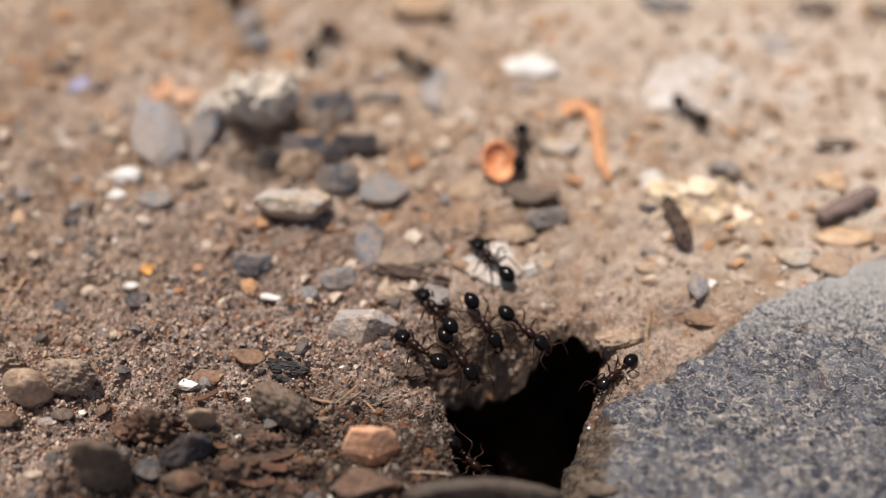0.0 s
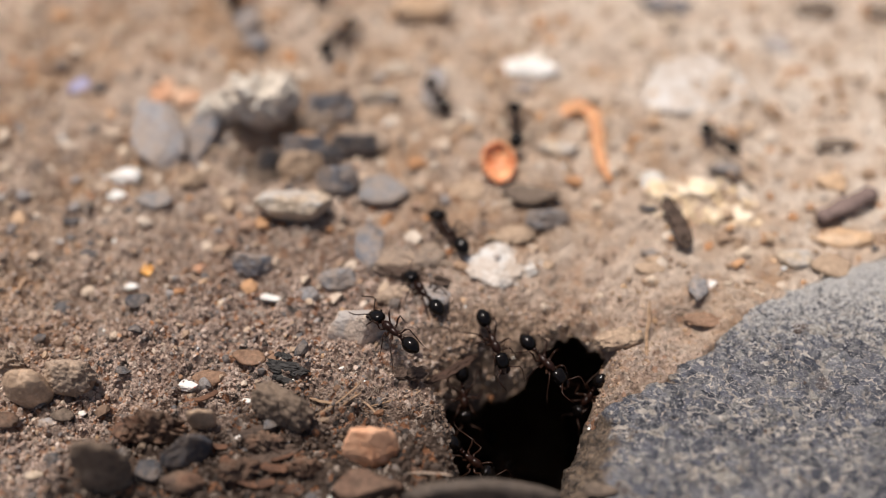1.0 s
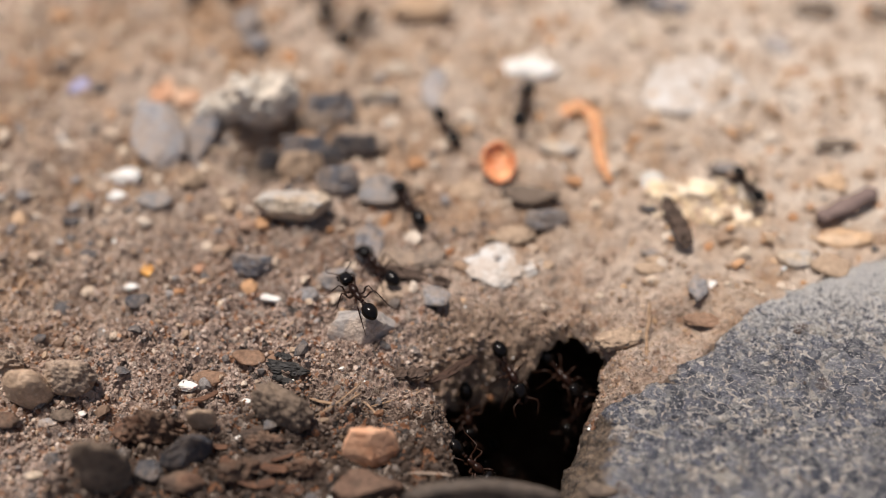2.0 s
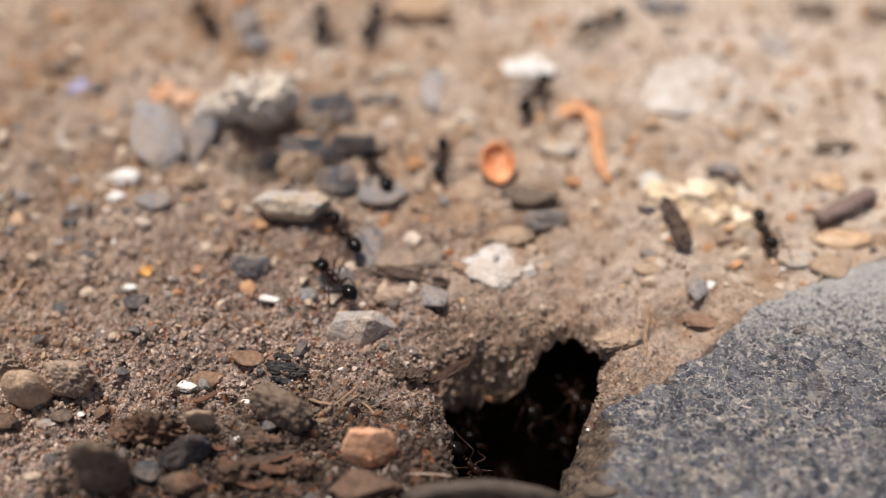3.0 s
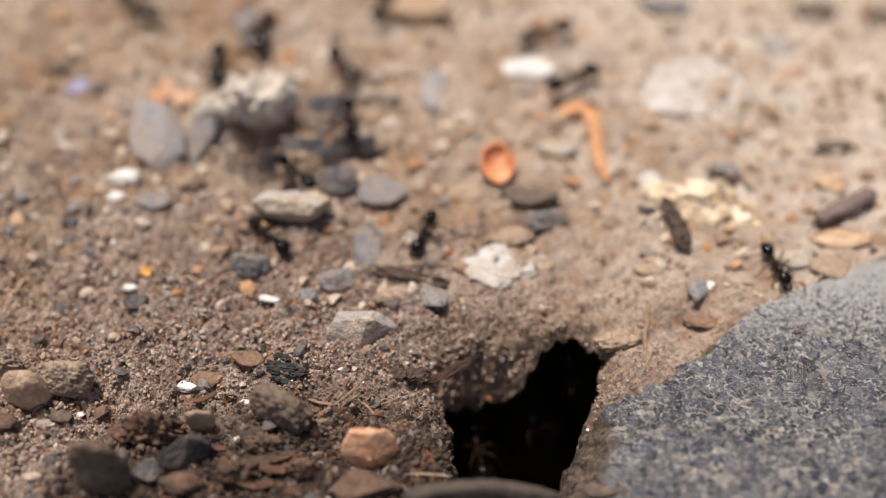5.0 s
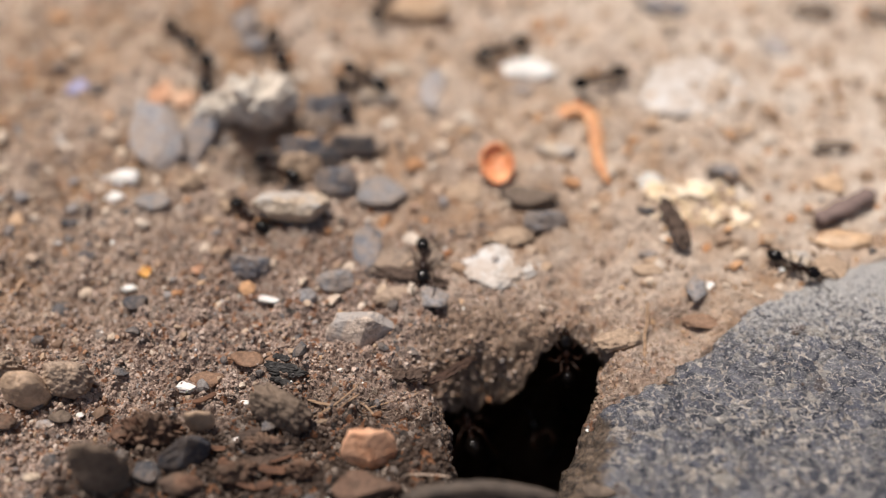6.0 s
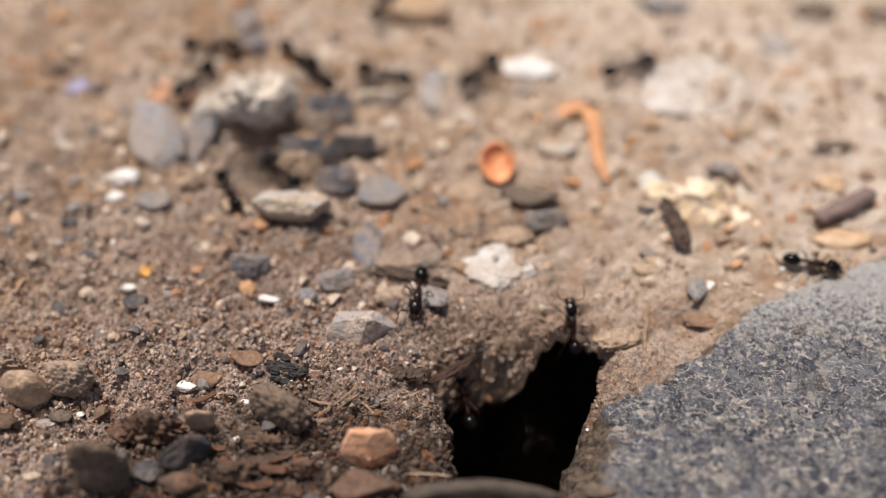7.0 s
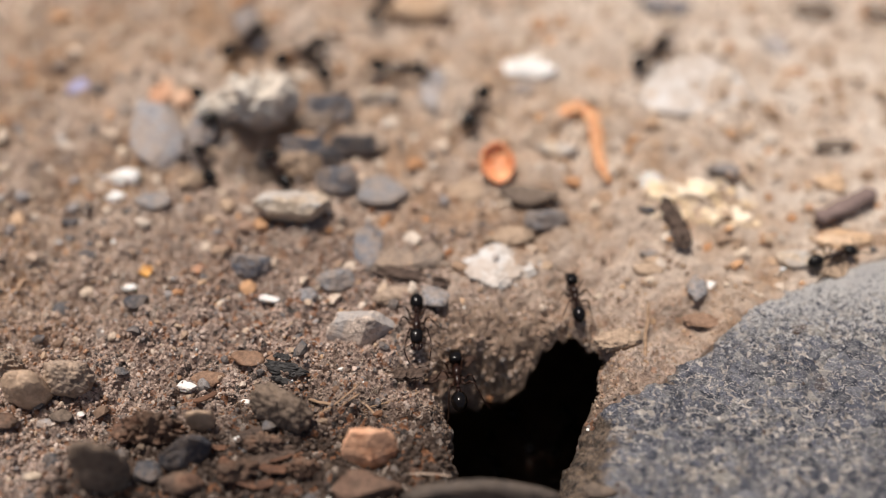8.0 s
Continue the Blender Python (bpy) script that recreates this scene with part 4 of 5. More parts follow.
chunk("clod", CLOD, -12.2, -26.3, 3.4, 1.8, 2.0, -2, 92, "brown crumb of earth", "clod", craggy=0.5, round_=0.1, foot=0.3, planes=((-70, 40, 0.7), (80, 60, 0.7)))
chunk("clod", CLOD, -18.0, -26.8, 3.9, 2.0, 2.2, 11, 93, "brown crumb of earth", "clod", craggy=0.5, round_=0.1, foot=0.3, planes=((-70, 40, 0.7), (80, 60, 0.7)))
rock("pebble", GREYTAN, -35.9, -27.1, 1.7, 0.8, 0.7, 1, 94, "small grey-tan pebble in gritty soil", category="pebble")
rock("stone", RUST, -6.6, -28.2, 6.4, 2.8, 2.6, 7, 95, "brown stone at the near edge", fine=4, category="stone")
chunk("stone", NEAR, 3.2, -30.1, 13.7, 2.7, 5.9, 0, 96, "smooth grey-brown stone before the burrow", "stone", craggy=0.04, round_=0.10, foot=0.1, planes=((-90, 40, 0.7), (40, 62, 0.52), (150, 66, 0.56), (-20, 40, 0.62)))
rock("pebble", CLOD, -40.0, -21.6, 2.6, 1.8, 1.1, -8, 97, "orange-brown crumb of earth", facets=0, craggy=0.25, category="pebble")
rock("pebble", BROWN, -35.0, -21.0, 2.1, 1.3, 0.8, -4, 98, "brown pebble in grit", category="pebble")
rock("pebble", SLATE, -36.4, -21.5, 1.8, 1.1, 0.7, -2, 99, "grey pebble in grit", category="pebble")
rock("pebble", BROWN, 13.6, -28.6, 3.0, 1.3, 0.9, -9, 100, "brown crumb below the slab", category="pebble")
rock("stone", QUARTZ, 30.8, 26.0, 14.0, 11.5, 0.8, 2, 101, "broad pale flat stone half buried in dust", facets=4, craggy=0.1, fine=4, under=0, sink=0.4, category="stone")
rock("stone", GREYTAN, 13.2, 14.5, 5.1, 2.5, 1.5, -9, 102, "grey-brown stone chip in the dust", category="stone")
rock("stone", TAUPE, -9.5, 16.2, 6.0, 4.8, 1.5, 13, 103, "brown flat stone coated with dust", facets=5, craggy=0.15, fine=4, category="stone")
rock("stone", CRUST, -4.8, -6.6, 4.9, 2.3, 1.5, 12, 104, "crumbly tan lump of dried soil", facets=0, craggy=0.35, fine=4, category="stone")
rock("pebble", TAN, 7.0, 1.1, 5.8, 2.8, 1.2, 10, 105, "crumbly tan lump of dried soil", facets=0, craggy=0.35, fine=4, category="pebble")
rock("stone", TAN, 21.5, -3.3, 3.5, 1.7, 0.7, 5, 106, "orange-tan flat crumb of clay", category="stone")


# ---------------------------------------------------------------- husks, twigs, straws and bark
def tube(bm, points, radii, sides=8, flat=1.0, ridges=None):
    """A round or flattened rod along the points, closed at both ends."""
    pts = [Vector(p) for p in points]
    rings, side = [], None
    ridges = ridges or [1.0] * sides
    for k, p in enumerate(pts):
        way = (pts[min(k + 1, len(pts) - 1)] - pts[max(k - 1, 0)]).normalized()
        if side is None:
            side = way.cross(Vector((0, 0, 1)))
            if side.length < 0.1:
                side = way.cross(Vector((0, 1, 0)))
        side = (side - way * side.dot(way)).normalized()
        up = side.cross(way)
        rings.append([bm.verts.new(p + (side * math.cos(a) + up * math.sin(a) * flat) * radii[k] * r)
                      for a, r in ((math.tau * j / sides, ridges[j]) for j in range(sides))])
    for a, b in zip(rings, rings[1:]):
        for j in range(sides):
            bm.faces.new((a[j], a[(j + 1) % sides], b[(j + 1) % sides], b[j]))
    bm.faces.new(rings[0][::-1])
    bm.faces.new(rings[-1])


def finish(name, bm, material, smooth=True):
    bmesh.ops.recalc_face_normals(bm, faces=bm.faces)
    me = bpy.data.meshes.new(name)
    bm.to_mesh(me)
    bm.free()
    me.materials.append(material)
    if smooth:
        me.polygons.foreach_set("use_smooth", np.ones(len(me.polygons), bool))
    return me


def stick(name, material, x0, y0, x1, y1, thick, lift, seed, label, category="twig", flat=1.0, knots=12, bend=0.06, uneven=0.14, ridged=0.0):
    """A twig, straw or sliver that lies on the soil between two places."""
    rnd = random.Random(seed)
    a, b = Vector((x0, y0, 0)), Vector((x1, y1, 0))
    mid, span = (a + b) / 2, (b - a)
    across = Vector((-span.y, span.x, 0))
    pts, radii = [], []
    for k in range(knots + 1):
        f = k / knots
        p = a + span * f - mid + across * bend * (math.sin(f * 3.0 + seed) + 0.25 * rnd.uniform(-1, 1))
        p.z = lift + thick * flat * 0.35 + rnd.uniform(-0.06, 0.06) * thick
        pts.append(p * MM)
        radii.append(thick * 0.5 * MM * rnd.uniform(1 - uneven, 1 + uneven) * (0.45 if k in (0, knots) else 1))
    bm = bmesh.new()
    tube(bm, pts, radii, 14, flat, [1 + ridged * rnd.uniform(-1, 1) for _ in range(14)])
    if ridged >= 0.3:                        # split wood: ragged ends and edges
        bm.verts.ensure_lookup_table()
        shift = [rnd.uniform(-1, 1) for _ in range(14)]
        for k, v in enumerate(bm.verts):
            ring, side = divmod(k, 14)
            end = abs(ring / knots - 0.5) * 2
            v.co += span * MM * (0.13 * shift[side] * end ** 3 + 0.02 * rnd.uniform(-1, 1))
            v.co.z += thick * MM * 0.12 * rnd.uniform(-1, 1)
    ob = new(name, finish(name, bm, material, smooth=ridged < 0.3))
    ob.location = (mid.x * MM, mid.y * MM, surface(mid.x, mid.y) * MM)
    return tagged(ob, label, category)


def husk(x, y, size, turn, lean):
    """A cupped seed husk that lies open towards the near side."""
    bm = bmesh.new()
    rings, around = 12, 30
    grid = []
    for wall in (0, 1):
        for r in range(rings + 1):
            a = r / rings * radians(100)
            row = []
            for k in range(around):
                w = math.tau * k / around
                q = Vector((math.sin(a) * math.cos(w), math.sin(a) * math.sin(w) * 1.25, -math.cos(a) * 0.62))
                q *= (1 - 0.14 * wall) * (1 + 0.16 * noise.noise(q * 2.2) + 0.07 * noise.noise(q * 6.0))
                row.append(bm.verts.new(q * size * 0.5 * MM))
            grid.append(row)
    for r in range(2 * rings + 1):
        if r == rings:
            pair = (grid[rings], grid[2 * rings + 1])
        else:
            k = r if r < rings else r
            pair = (grid[k], grid[k + 1])
        for j in range(around):
            bm.faces.new((pair[0][j], pair[0][(j + 1) % around], pair[1][(j + 1) % around], pair[1][j]))
    ob = new("seed_husk", finish("seed_husk", bm, HUSK))
    turnm = Euler((radians(lean), 0, radians(turn))).to_matrix()
    for v in ob.data.vertices:
        v.co = turnm @ v.co
    low = min(v.co.z for v in ob.data.vertices)
    for v in ob.data.vertices:
        v.co.z -= low - 0.25 * MM
    ob.location = (x * MM, y * MM, surface(x, y) * MM)
    return tagged(ob, "cupped orange seed husk lying open on the dust", "husk")


stick("bark_flake", BARK, -17.2, -23.0, -18.4, -23.2, 0.59, 0.3, 1, "brown curled flake of bark in the litter", "bark", flat=0.25, ridged=0.15)
stick("bark_flake", RIND, -16.1, -28.1, -14.8, -27.5, 0.69, 0.3, 2, "brown curled flake of bark in the litter", "bark", flat=0.25, ridged=0.15)
stick("bark_flake", BARK, -16.4, -27.9, -15.3, -27.1, 0.39, 0.3, 3, "brown curled flake of bark in the litter", "bark", flat=0.25, ridged=0.15)
stick("bark_flake", RIND, -16.1, -26.1, -13.7, -26.7, 0.69, 0.3, 4, "brown curled flake of bark in the litter", "bark", flat=0.25, ridged=0.15)
stick("bark_flake", RIND, -16.0, -24.8, -17.4, -25.2, 0.69, 0.3, 5, "brown curled flake of bark in the litter", "bark", flat=0.25, ridged=0.15)
stick("bark_flake", RIND, -19.4, -24.2, -21.7, -23.7, 0.49, 0.3, 6, "brown curled flake of bark in the litter", "bark", flat=0.25, ridged=0.15)
stick("bark_flake", RIND, -13.4, -25.0, -15.3, -25.8, 0.30, 0.3, 7, "brown curled flake of bark in the litter", "bark", flat=0.25, ridged=0.15)
stick("bark_flake", RIND, -14.3, -28.2, -12.2, -28.2, 0.79, 0.3, 8, "brown curled flake of bark in the litter", "bark", flat=0.25, ridged=0.15)
stick("bark_flake", BARK, -17.4, -24.9, -16.1, -24.4, 0.59, 0.3, 9, "brown curled flake of bark in the litter", "bark", flat=0.25, ridged=0.15)
stick("bark_flake", RIND, -13.3, -26.2, -15.4, -26.8, 0.39, 0.3, 10, "brown curled flake of bark in the litter", "bark", flat=0.25, ridged=0.15)
stick("bark_flake", BARK, -11.6, -26.1, -12.9, -26.4, 0.30, 0.3, 11, "brown curled flake of bark in the litter", "bark", flat=0.25, ridged=0.15)
stick("bark_flake", BARK, -16.0, -22.9, -17.9, -21.9, 0.30, 0.3, 12, "brown curled flake of bark in the litter", "bark", flat=0.25, ridged=0.15)
stick("bark_flake", RIND, -16.1, -28.0, -18.5, -27.2, 0.59, 0.3, 13, "brown curled flake of bark in the litter", "bark", flat=0.25, ridged=0.15)
stick("bark_flake", RIND, -18.5, -26.1, -19.8, -25.4, 0.79, 0.3, 14, "brown curled flake of bark in the litter", "bark", flat=0.25, ridged=0.15)
stick("bark_flake", BARK, -16.3, -22.5, -18.1, -23.6, 0.79, 0.3, 15, "brown curled flake of bark in the litter", "bark", flat=0.25, ridged=0.15)
stick("bark_flake", RIND, -13.7, -25.0, -12.5, -24.6, 0.30, 0.3, 16, "brown curled flake of bark in the litter", "bark", flat=0.25, ridged=0.15)
stick("twig", TWIG, 40.2, 3.6, 48.0, 6.6, 1.90, 0.0, 17, "short purplish brown twig lying on dust", "twig", flat=0.85, ridged=0.15)
stick("bark_chip", BARK, 24.2, 4.9, 24.9, -1.3, 1.90, 0.7, 18, "narrow dark brown bark chip on the dust", "bark", flat=0.35, uneven=0.2, ridged=0.35)
stick("twig", BARK, 30.9, 12.5, 34.3, 7.8, 1.31, 0.0, 19, "short dark twig in pale dust", "twig", flat=0.7, ridged=0.15)
# dark strip added for the shadow line under the crust's edge
stick("bark_chip", BARK, -6.5, -4.1, 0.1, -5.0, 1.40, 0.3, 20, "dark strip put in for the shadow under a crust", "bark", flat=0.45, uneven=0.2, ridged=0.35)
stick("straw", STRAW, 20.5, -7.3, 20.1, -15.4, 0.36, 0.5, 21, "thin upright-lying orange straw", "straw", flat=0.7, uneven=0.05, knots=6)
stick("wood_chip", BARK, -5.0, -15.7, -1.8, -15.6, 1.49, 0.5, 22, "weathered grey-brown wood chip at the burrow's rim", "wood", flat=0.5, uneven=0.2, ridged=0.35)
stick("wood_chip", SPLINT, -1.6, -15.2, 3.1, -13.0, 0.79, 0.4, 23, "dark wood splinter jutting over the burrow", "wood", flat=0.5, uneven=0.2, ridged=0.35)
stick("straw", STRAW, -12.4, -19.3, -9.4, -20.6, 0.30, 0.2, 24, "dry straw stalk on the soil", "straw", flat=0.6, uneven=0.05, knots=6)
stick("straw", STRAW, -9.7, -20.7, -7.6, -19.0, 0.22, 0.3, 25, "dry straw stalk on the soil", "straw", flat=0.6, uneven=0.05, knots=6)
stick("straw", STRAW, -7.8, -19.2, -6.0, -20.8, 0.22, 0.2, 26, "dry straw stalk on the soil", "straw", flat=0.6, uneven=0.05, knots=6)
stick("straw", STRAW, -7.0, -19.8, -2.3, -17.5, 0.20, 0.2, 27, "dry straw stalk on the soil", "straw", flat=0.6, uneven=0.05, knots=6)
stick("charcoal", CHAR, -16.1, -14.5, -14.6, -14.9, 0.58, 0.1, 28, "thin black charred splinter of wood", "charcoal", flat=0.6, uneven=0.2, ridged=0.35)
stick("charcoal", CHAR, -16.6, -15.2, -14.1, -15.9, 0.52, 0.2, 29, "thin black charred splinter of wood", "charcoal", flat=0.6, uneven=0.2, ridged=0.35)
stick("charcoal", CHAR, -16.7, -15.5, -13.8, -16.4, 0.59, 0.3, 30, "thin black charred splinter of wood", "charcoal", flat=0.6, uneven=0.2, ridged=0.35)
stick("charcoal", CHAR, -16.0, -16.1, -13.9, -16.6, 0.77, 0.1, 31, "thin black charred splinter of wood", "charcoal", flat=0.6, uneven=0.2, ridged=0.35)
stick("charcoal", CHAR, -16.1, -16.4, -13.0, -16.5, 0.74, 0.2, 32, "thin black charred splinter of wood", "charcoal", flat=0.6, uneven=0.2, ridged=0.35)
stick("charcoal", CHAR, -16.2, -16.9, -13.8, -17.8, 0.58, 0.3, 33, "thin black charred splinter of wood", "charcoal", flat=0.6, uneven=0.2, ridged=0.35)
stick("sliver", RIND, -23.0, -19.8, -21.1, -18.6, 0.59, 0.5, 34, "orange-brown sliver of husk", "husk", flat=0.5, ridged=0.15)
stick("straw", STRAW, -11.6, -21.3, -7.6, -17.9, 0.18, 0.3, 35, "fine dry straw on the soil", "straw", flat=0.6, uneven=0.05, knots=6)
stick("bark_chip", BARK, -17.3, -25.6, -13.4, -24.7, 0.99, 0.2, 36, "brown curled bark strip", "bark", flat=0.5, uneven=0.2, ridged=0.35)
stick("straw", LITTER, -3.2, -26.6, 0.8, -27.2, 0.22, 0.2, 37, "greenish dry straw at the stone's foot", "straw", flat=0.6, uneven=0.05, knots=6)
husk(6.1, 10.6, 3.9, 8, 24)


def curled_flake():
    """A bent strip of orange husk."""
    bm = bmesh.new()
    tube(bm, [Vector(p) * MM for p in ((-4.7, 1.0, 1.0), (-3.5, 3.0, 1.2), (-1.8, 3.8, 1.3), (-0.4, 2.8, 1.1), (0.0, 0.0, 0.9), (-0.2, -2.9, 0.7), (0.0, -5.8, 0.8), (0.5, -8.7, 1.0))],
         [r * MM for r in (0.5, 0.95, 1.1, 1.15, 0.95, 0.75, 0.8, 0.35)], 12, 0.3)
    ob = new("husk_strip", finish("husk_strip", bm, FLAKE))
    ob.location = (18.1 * MM, 17.6 * MM, surface(18.1, 17.6) * MM - 0.9 * MM)
    return tagged(ob, "curled orange-brown husk strip lying in pale dust", "husk")


curled_flake()


# ---------------------------------------------------------------- loose grit, too fine to count
def grit(name, material, number, smallest, largest, left, right, near, far, seed, weight, label, flat=0.8):
    """Angular grains strewn over a stretch of ground, thicker where weight(x, y) is high."""
    rng = np.random.default_rng(seed)
    x, y = rng.uniform(left, right, number * 9), rng.uniform(near, far, number * 9)
    chance = weight(x, y) * (outline_distance(x, y, MOUTH) > -0.95 * shelf(x, y)) * (outline_distance(x, y, SLAB_EDGE) > 0.2)
    pick = rng.random(len(x)) < chance
    x, y = x[pick][:number], y[pick][:number]
    n = len(x)
    g = (1 + 5 ** 0.5) / 2
    shape = np.array([(-1, g, 0), (1, g, 0), (-1, -g, 0), (1, -g, 0), (0, -1, g), (0, 1, g), (0, -1, -g), (0, 1, -g),
                      (g, 0, -1), (g, 0, 1), (-g, 0, -1), (-g, 0, 1)]) / 1.9
    tri = np.array([(0, 11, 5), (0, 5, 1), (0, 1, 7), (0, 7, 10), (0, 10, 11), (1, 5, 9), (5, 11, 4), (11, 10, 2), (10, 7, 6), (7, 1, 8),
                    (3, 9, 4), (3, 4, 2), (3, 2, 6), (3, 6, 8), (3, 8, 9), (4, 9, 5), (2, 4, 11), (6, 2, 10), (8, 6, 7), (9, 8, 1)])
    size = smallest * (largest / smallest) ** (rng.random(n) ** 1.9) * 0.5
    v = shape[None] * (1 + 0.34 * rng.uniform(-1, 1, (n, 12, 1))) * rng.uniform(0.6, 1.25, (n, 1, 3))
    v[..., 2] *= flat
    a = rng.uniform(0, math.tau, n)
    b = rng.uniform(-0.7, 0.7, n)
    ca, sa, cb, sb = (f[:, None] for f in (np.cos(a), np.sin(a), np.cos(b), np.sin(b)))
    vx, vz = v[..., 0] * cb - v[..., 2] * sb, v[..., 0] * sb + v[..., 2] * cb
    v = np.stack((vx * ca - v[..., 1] * sa, vx * sa + v[..., 1] * ca, vz), -1) * size[:, None, None]
    v[..., 0] += x[:, None]
    v[..., 1] += y[:, None]
    v[..., 2] += (height(x, y, mouth_distance(x, y)) + size * 0.25)[:, None]
    faces = (tri[None] + 12 * np.arange(n)[:, None, None]).reshape(-1, 3)
    ob = new(name, mesh_of(name, v.reshape(-1, 3) * MM, faces, material, smooth=False))
    return tagged(ob, label, "soil", kind="stuff")


crumbs = lambda x, y: 1 / (1 + np.exp((0.6 * x + y + 9) / 6.0))
dusty = lambda x, y: 0.12 + 0.5 / (1 + np.exp(-(0.6 * x + y - 6) / 9.0))
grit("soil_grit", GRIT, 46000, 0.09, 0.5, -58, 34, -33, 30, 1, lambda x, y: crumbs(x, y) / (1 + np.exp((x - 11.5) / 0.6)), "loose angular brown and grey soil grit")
grit("coarse_grit", COARSE, 1100, 0.35, 1.4, -70, 26, -33, 52, 2, lambda x, y: 0.55 / (1 + np.exp((x + 5) / 4)) + 0.06 * (y > 0), "coarse mixed brown and grey grit")
grit("dust_grit", DUST_GRIT, 9000, 0.15, 0.8, -72, 72, -30, 70, 3, dusty, "pale tan grit strewn in the dust")
grit("dust_lumps", LUMPS, 2400, 0.6, 2.4, -72, 72, -8, 72, 4, dusty, "soft tan and brown lumps of dried dust", flat=0.6)
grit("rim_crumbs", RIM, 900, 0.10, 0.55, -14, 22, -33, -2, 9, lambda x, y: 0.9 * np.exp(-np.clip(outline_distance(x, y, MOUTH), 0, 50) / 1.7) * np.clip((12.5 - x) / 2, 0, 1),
     "crumbled earth round the burrow's rim")
grit("rim_dust", DUST_GRIT, 1500, 0.09, 0.32, 9, 30, -33, -4, 12, lambda x, y: np.exp(-np.clip(outline_distance(x, y, MOUTH), 0, 50) / 4.0) * np.clip((x - 10) / 2, 0, 1),
     "pale dust crumbs between the burrow and the slab")
grit("dark_grit", stone_material("dark_grit_stone", (0.15, 0.145, 0.15), (0.05, 0.05, 0.055), None, 0.4), 230, 0.5, 1.8, -72, 72, -31, 70, 5,
     lambda x, y: 0.012 + 0.4 * crumbs(x, y), "small dark grey stone splinters")
grit("clay_crumbs", YELLOW, 110, 0.5, 1.9, 22.4, 34.9, 3.0, 10.4, 8, lambda x, y: 0.6 + 0 * x, "pale yellow crumbs of dry clay on the dust")
grit("white_grit", WHITE, 110, 0.3, 0.75, -60, 60, -31, 60, 6, lambda x, y: 0.1 + 0.5 * crumbs(x, y), "small white chips in the soil")


def strewn_material():
    """Small pebbles of many kinds, each of one tone, dusty and pitted."""
    k = Mat("strewn_pebble_stone", 0.8, Specular_IOR_Level=0.3)
    tones = ((0.62, 0.47, 0.35), (0.11, 0.11, 0.12), (0.72, 0.60, 0.48), (0.36, 0.23, 0.15), (0.22, 0.22, 0.235), (0.52, 0.26, 0.13), (0.06, 0.055, 0.052),
             (0.50, 0.38, 0.29), (0.64, 0.55, 0.46), (0.28, 0.17, 0.12), (0.40, 0.38, 0.37), (0.58, 0.36, 0.22), (0.16, 0.12, 0.10), (0.46, 0.33, 0.24))
    base = k.ramp(k.each(), *[(i / len(tones), c) for i, c in enumerate(tones)], sharp=True)
    k.paint(k.mix(k.ramp(k.noise(0.5, 4, 0.7), (0.40, 0.5), (0.62, 0.0)), base, (0.34, 0.245, 0.18)))
    k.bump(k.noise(0.4, 4, 0.75), 0.1, 0.8)
    return k.m


def strew_pebbles(number, seed):
    """Loose small pebbles on the open soil, each a thing of its own."""
    rnd, material, first = random.Random(seed), strewn_material(), []
    for k in range(9):
        first.append(rock("pebble", material, -60 + 2 * k, 30, 1.0, rnd.uniform(0.6, 0.95), rnd.uniform(0.45, 0.8), 0, 300 + k, "small loose pebble lying in the soil",
                          facets=rnd.choice((0, 6, 8)), craggy=0.12, fine=3, sink=0.0))
        tagged(first[-1], group="loose pebbles")
    put = 0
    while put < number:
        x, y = rnd.uniform(-58, 14), rnd.uniform(-3, 44)
        size = 0.65 * (2.1 / 0.65) ** (rnd.random() ** 1.7)
        if rnd.random() > 1 / (1 + math.exp((0.35 * x + 0.1 * y + 1.5) / 4)):
            continue
        m = Matrix.Translation((x * MM, y * MM, (surface(x, y) - 0.12 * size) * MM)) @ pose(0, 0, 0, rnd.uniform(-14, 14), rnd.uniform(-14, 14), rnd.uniform(0, 360))
        if put < len(first):
            made = first[put]
            made.matrix_basis = m
        else:
            made = copy_thing(rnd.choice(first), m)
        made.scale = (size, size, size)
        put += 1


strew_pebbles(170, 21)


def fibres(number, left, right, near, far, seed):
    """Chopped dry plant fibres trodden into the soil."""
    rnd = random.Random(seed)
    bm = bmesh.new()
    while number:
        x, y = rnd.uniform(left, right), rnd.uniform(near, far)
        if outline_distance(np.array([x]), np.array([y]), MOUTH)[0] < 0.8:
            continue
        number -= 1
        a, long = rnd.gauss(0.4, 1.3), rnd.uniform(0.2, 1.0)
        z = float(relief(np.array(x), np.array(y))) + rnd.uniform(0.05, 0.25)
        d = Vector((math.cos(a), math.sin(a), rnd.uniform(-0.08, 0.12))) * long
        s = Vector((-d.y, d.x, 0)) * rnd.uniform(-0.12, 0.12)
        c = Vector((x, y, z))
        thick = rnd.uniform(0.018, 0.05) * MM
        tube(bm, [(c - d / 2) * MM, (c + s) * MM, (c + d / 2) * MM], [thick * 0.7, thick, thick * 0.5], 5, 0.6)
    return tagged(new("straw_litter", finish("straw_litter", bm, LITTER)), "chopped dry straw fibres trodden into the soil", "straw", kind="stuff")


fibres(340, -12.5, -0.5, -20.7, -14.3, 7)


# ---------------------------------------------------------------- the ants
def part(name, bm, material, parent, label=""):
    ob = new(name, finish(name, bm, material))
    ob.parent = parent
    return tagged(ob, label)


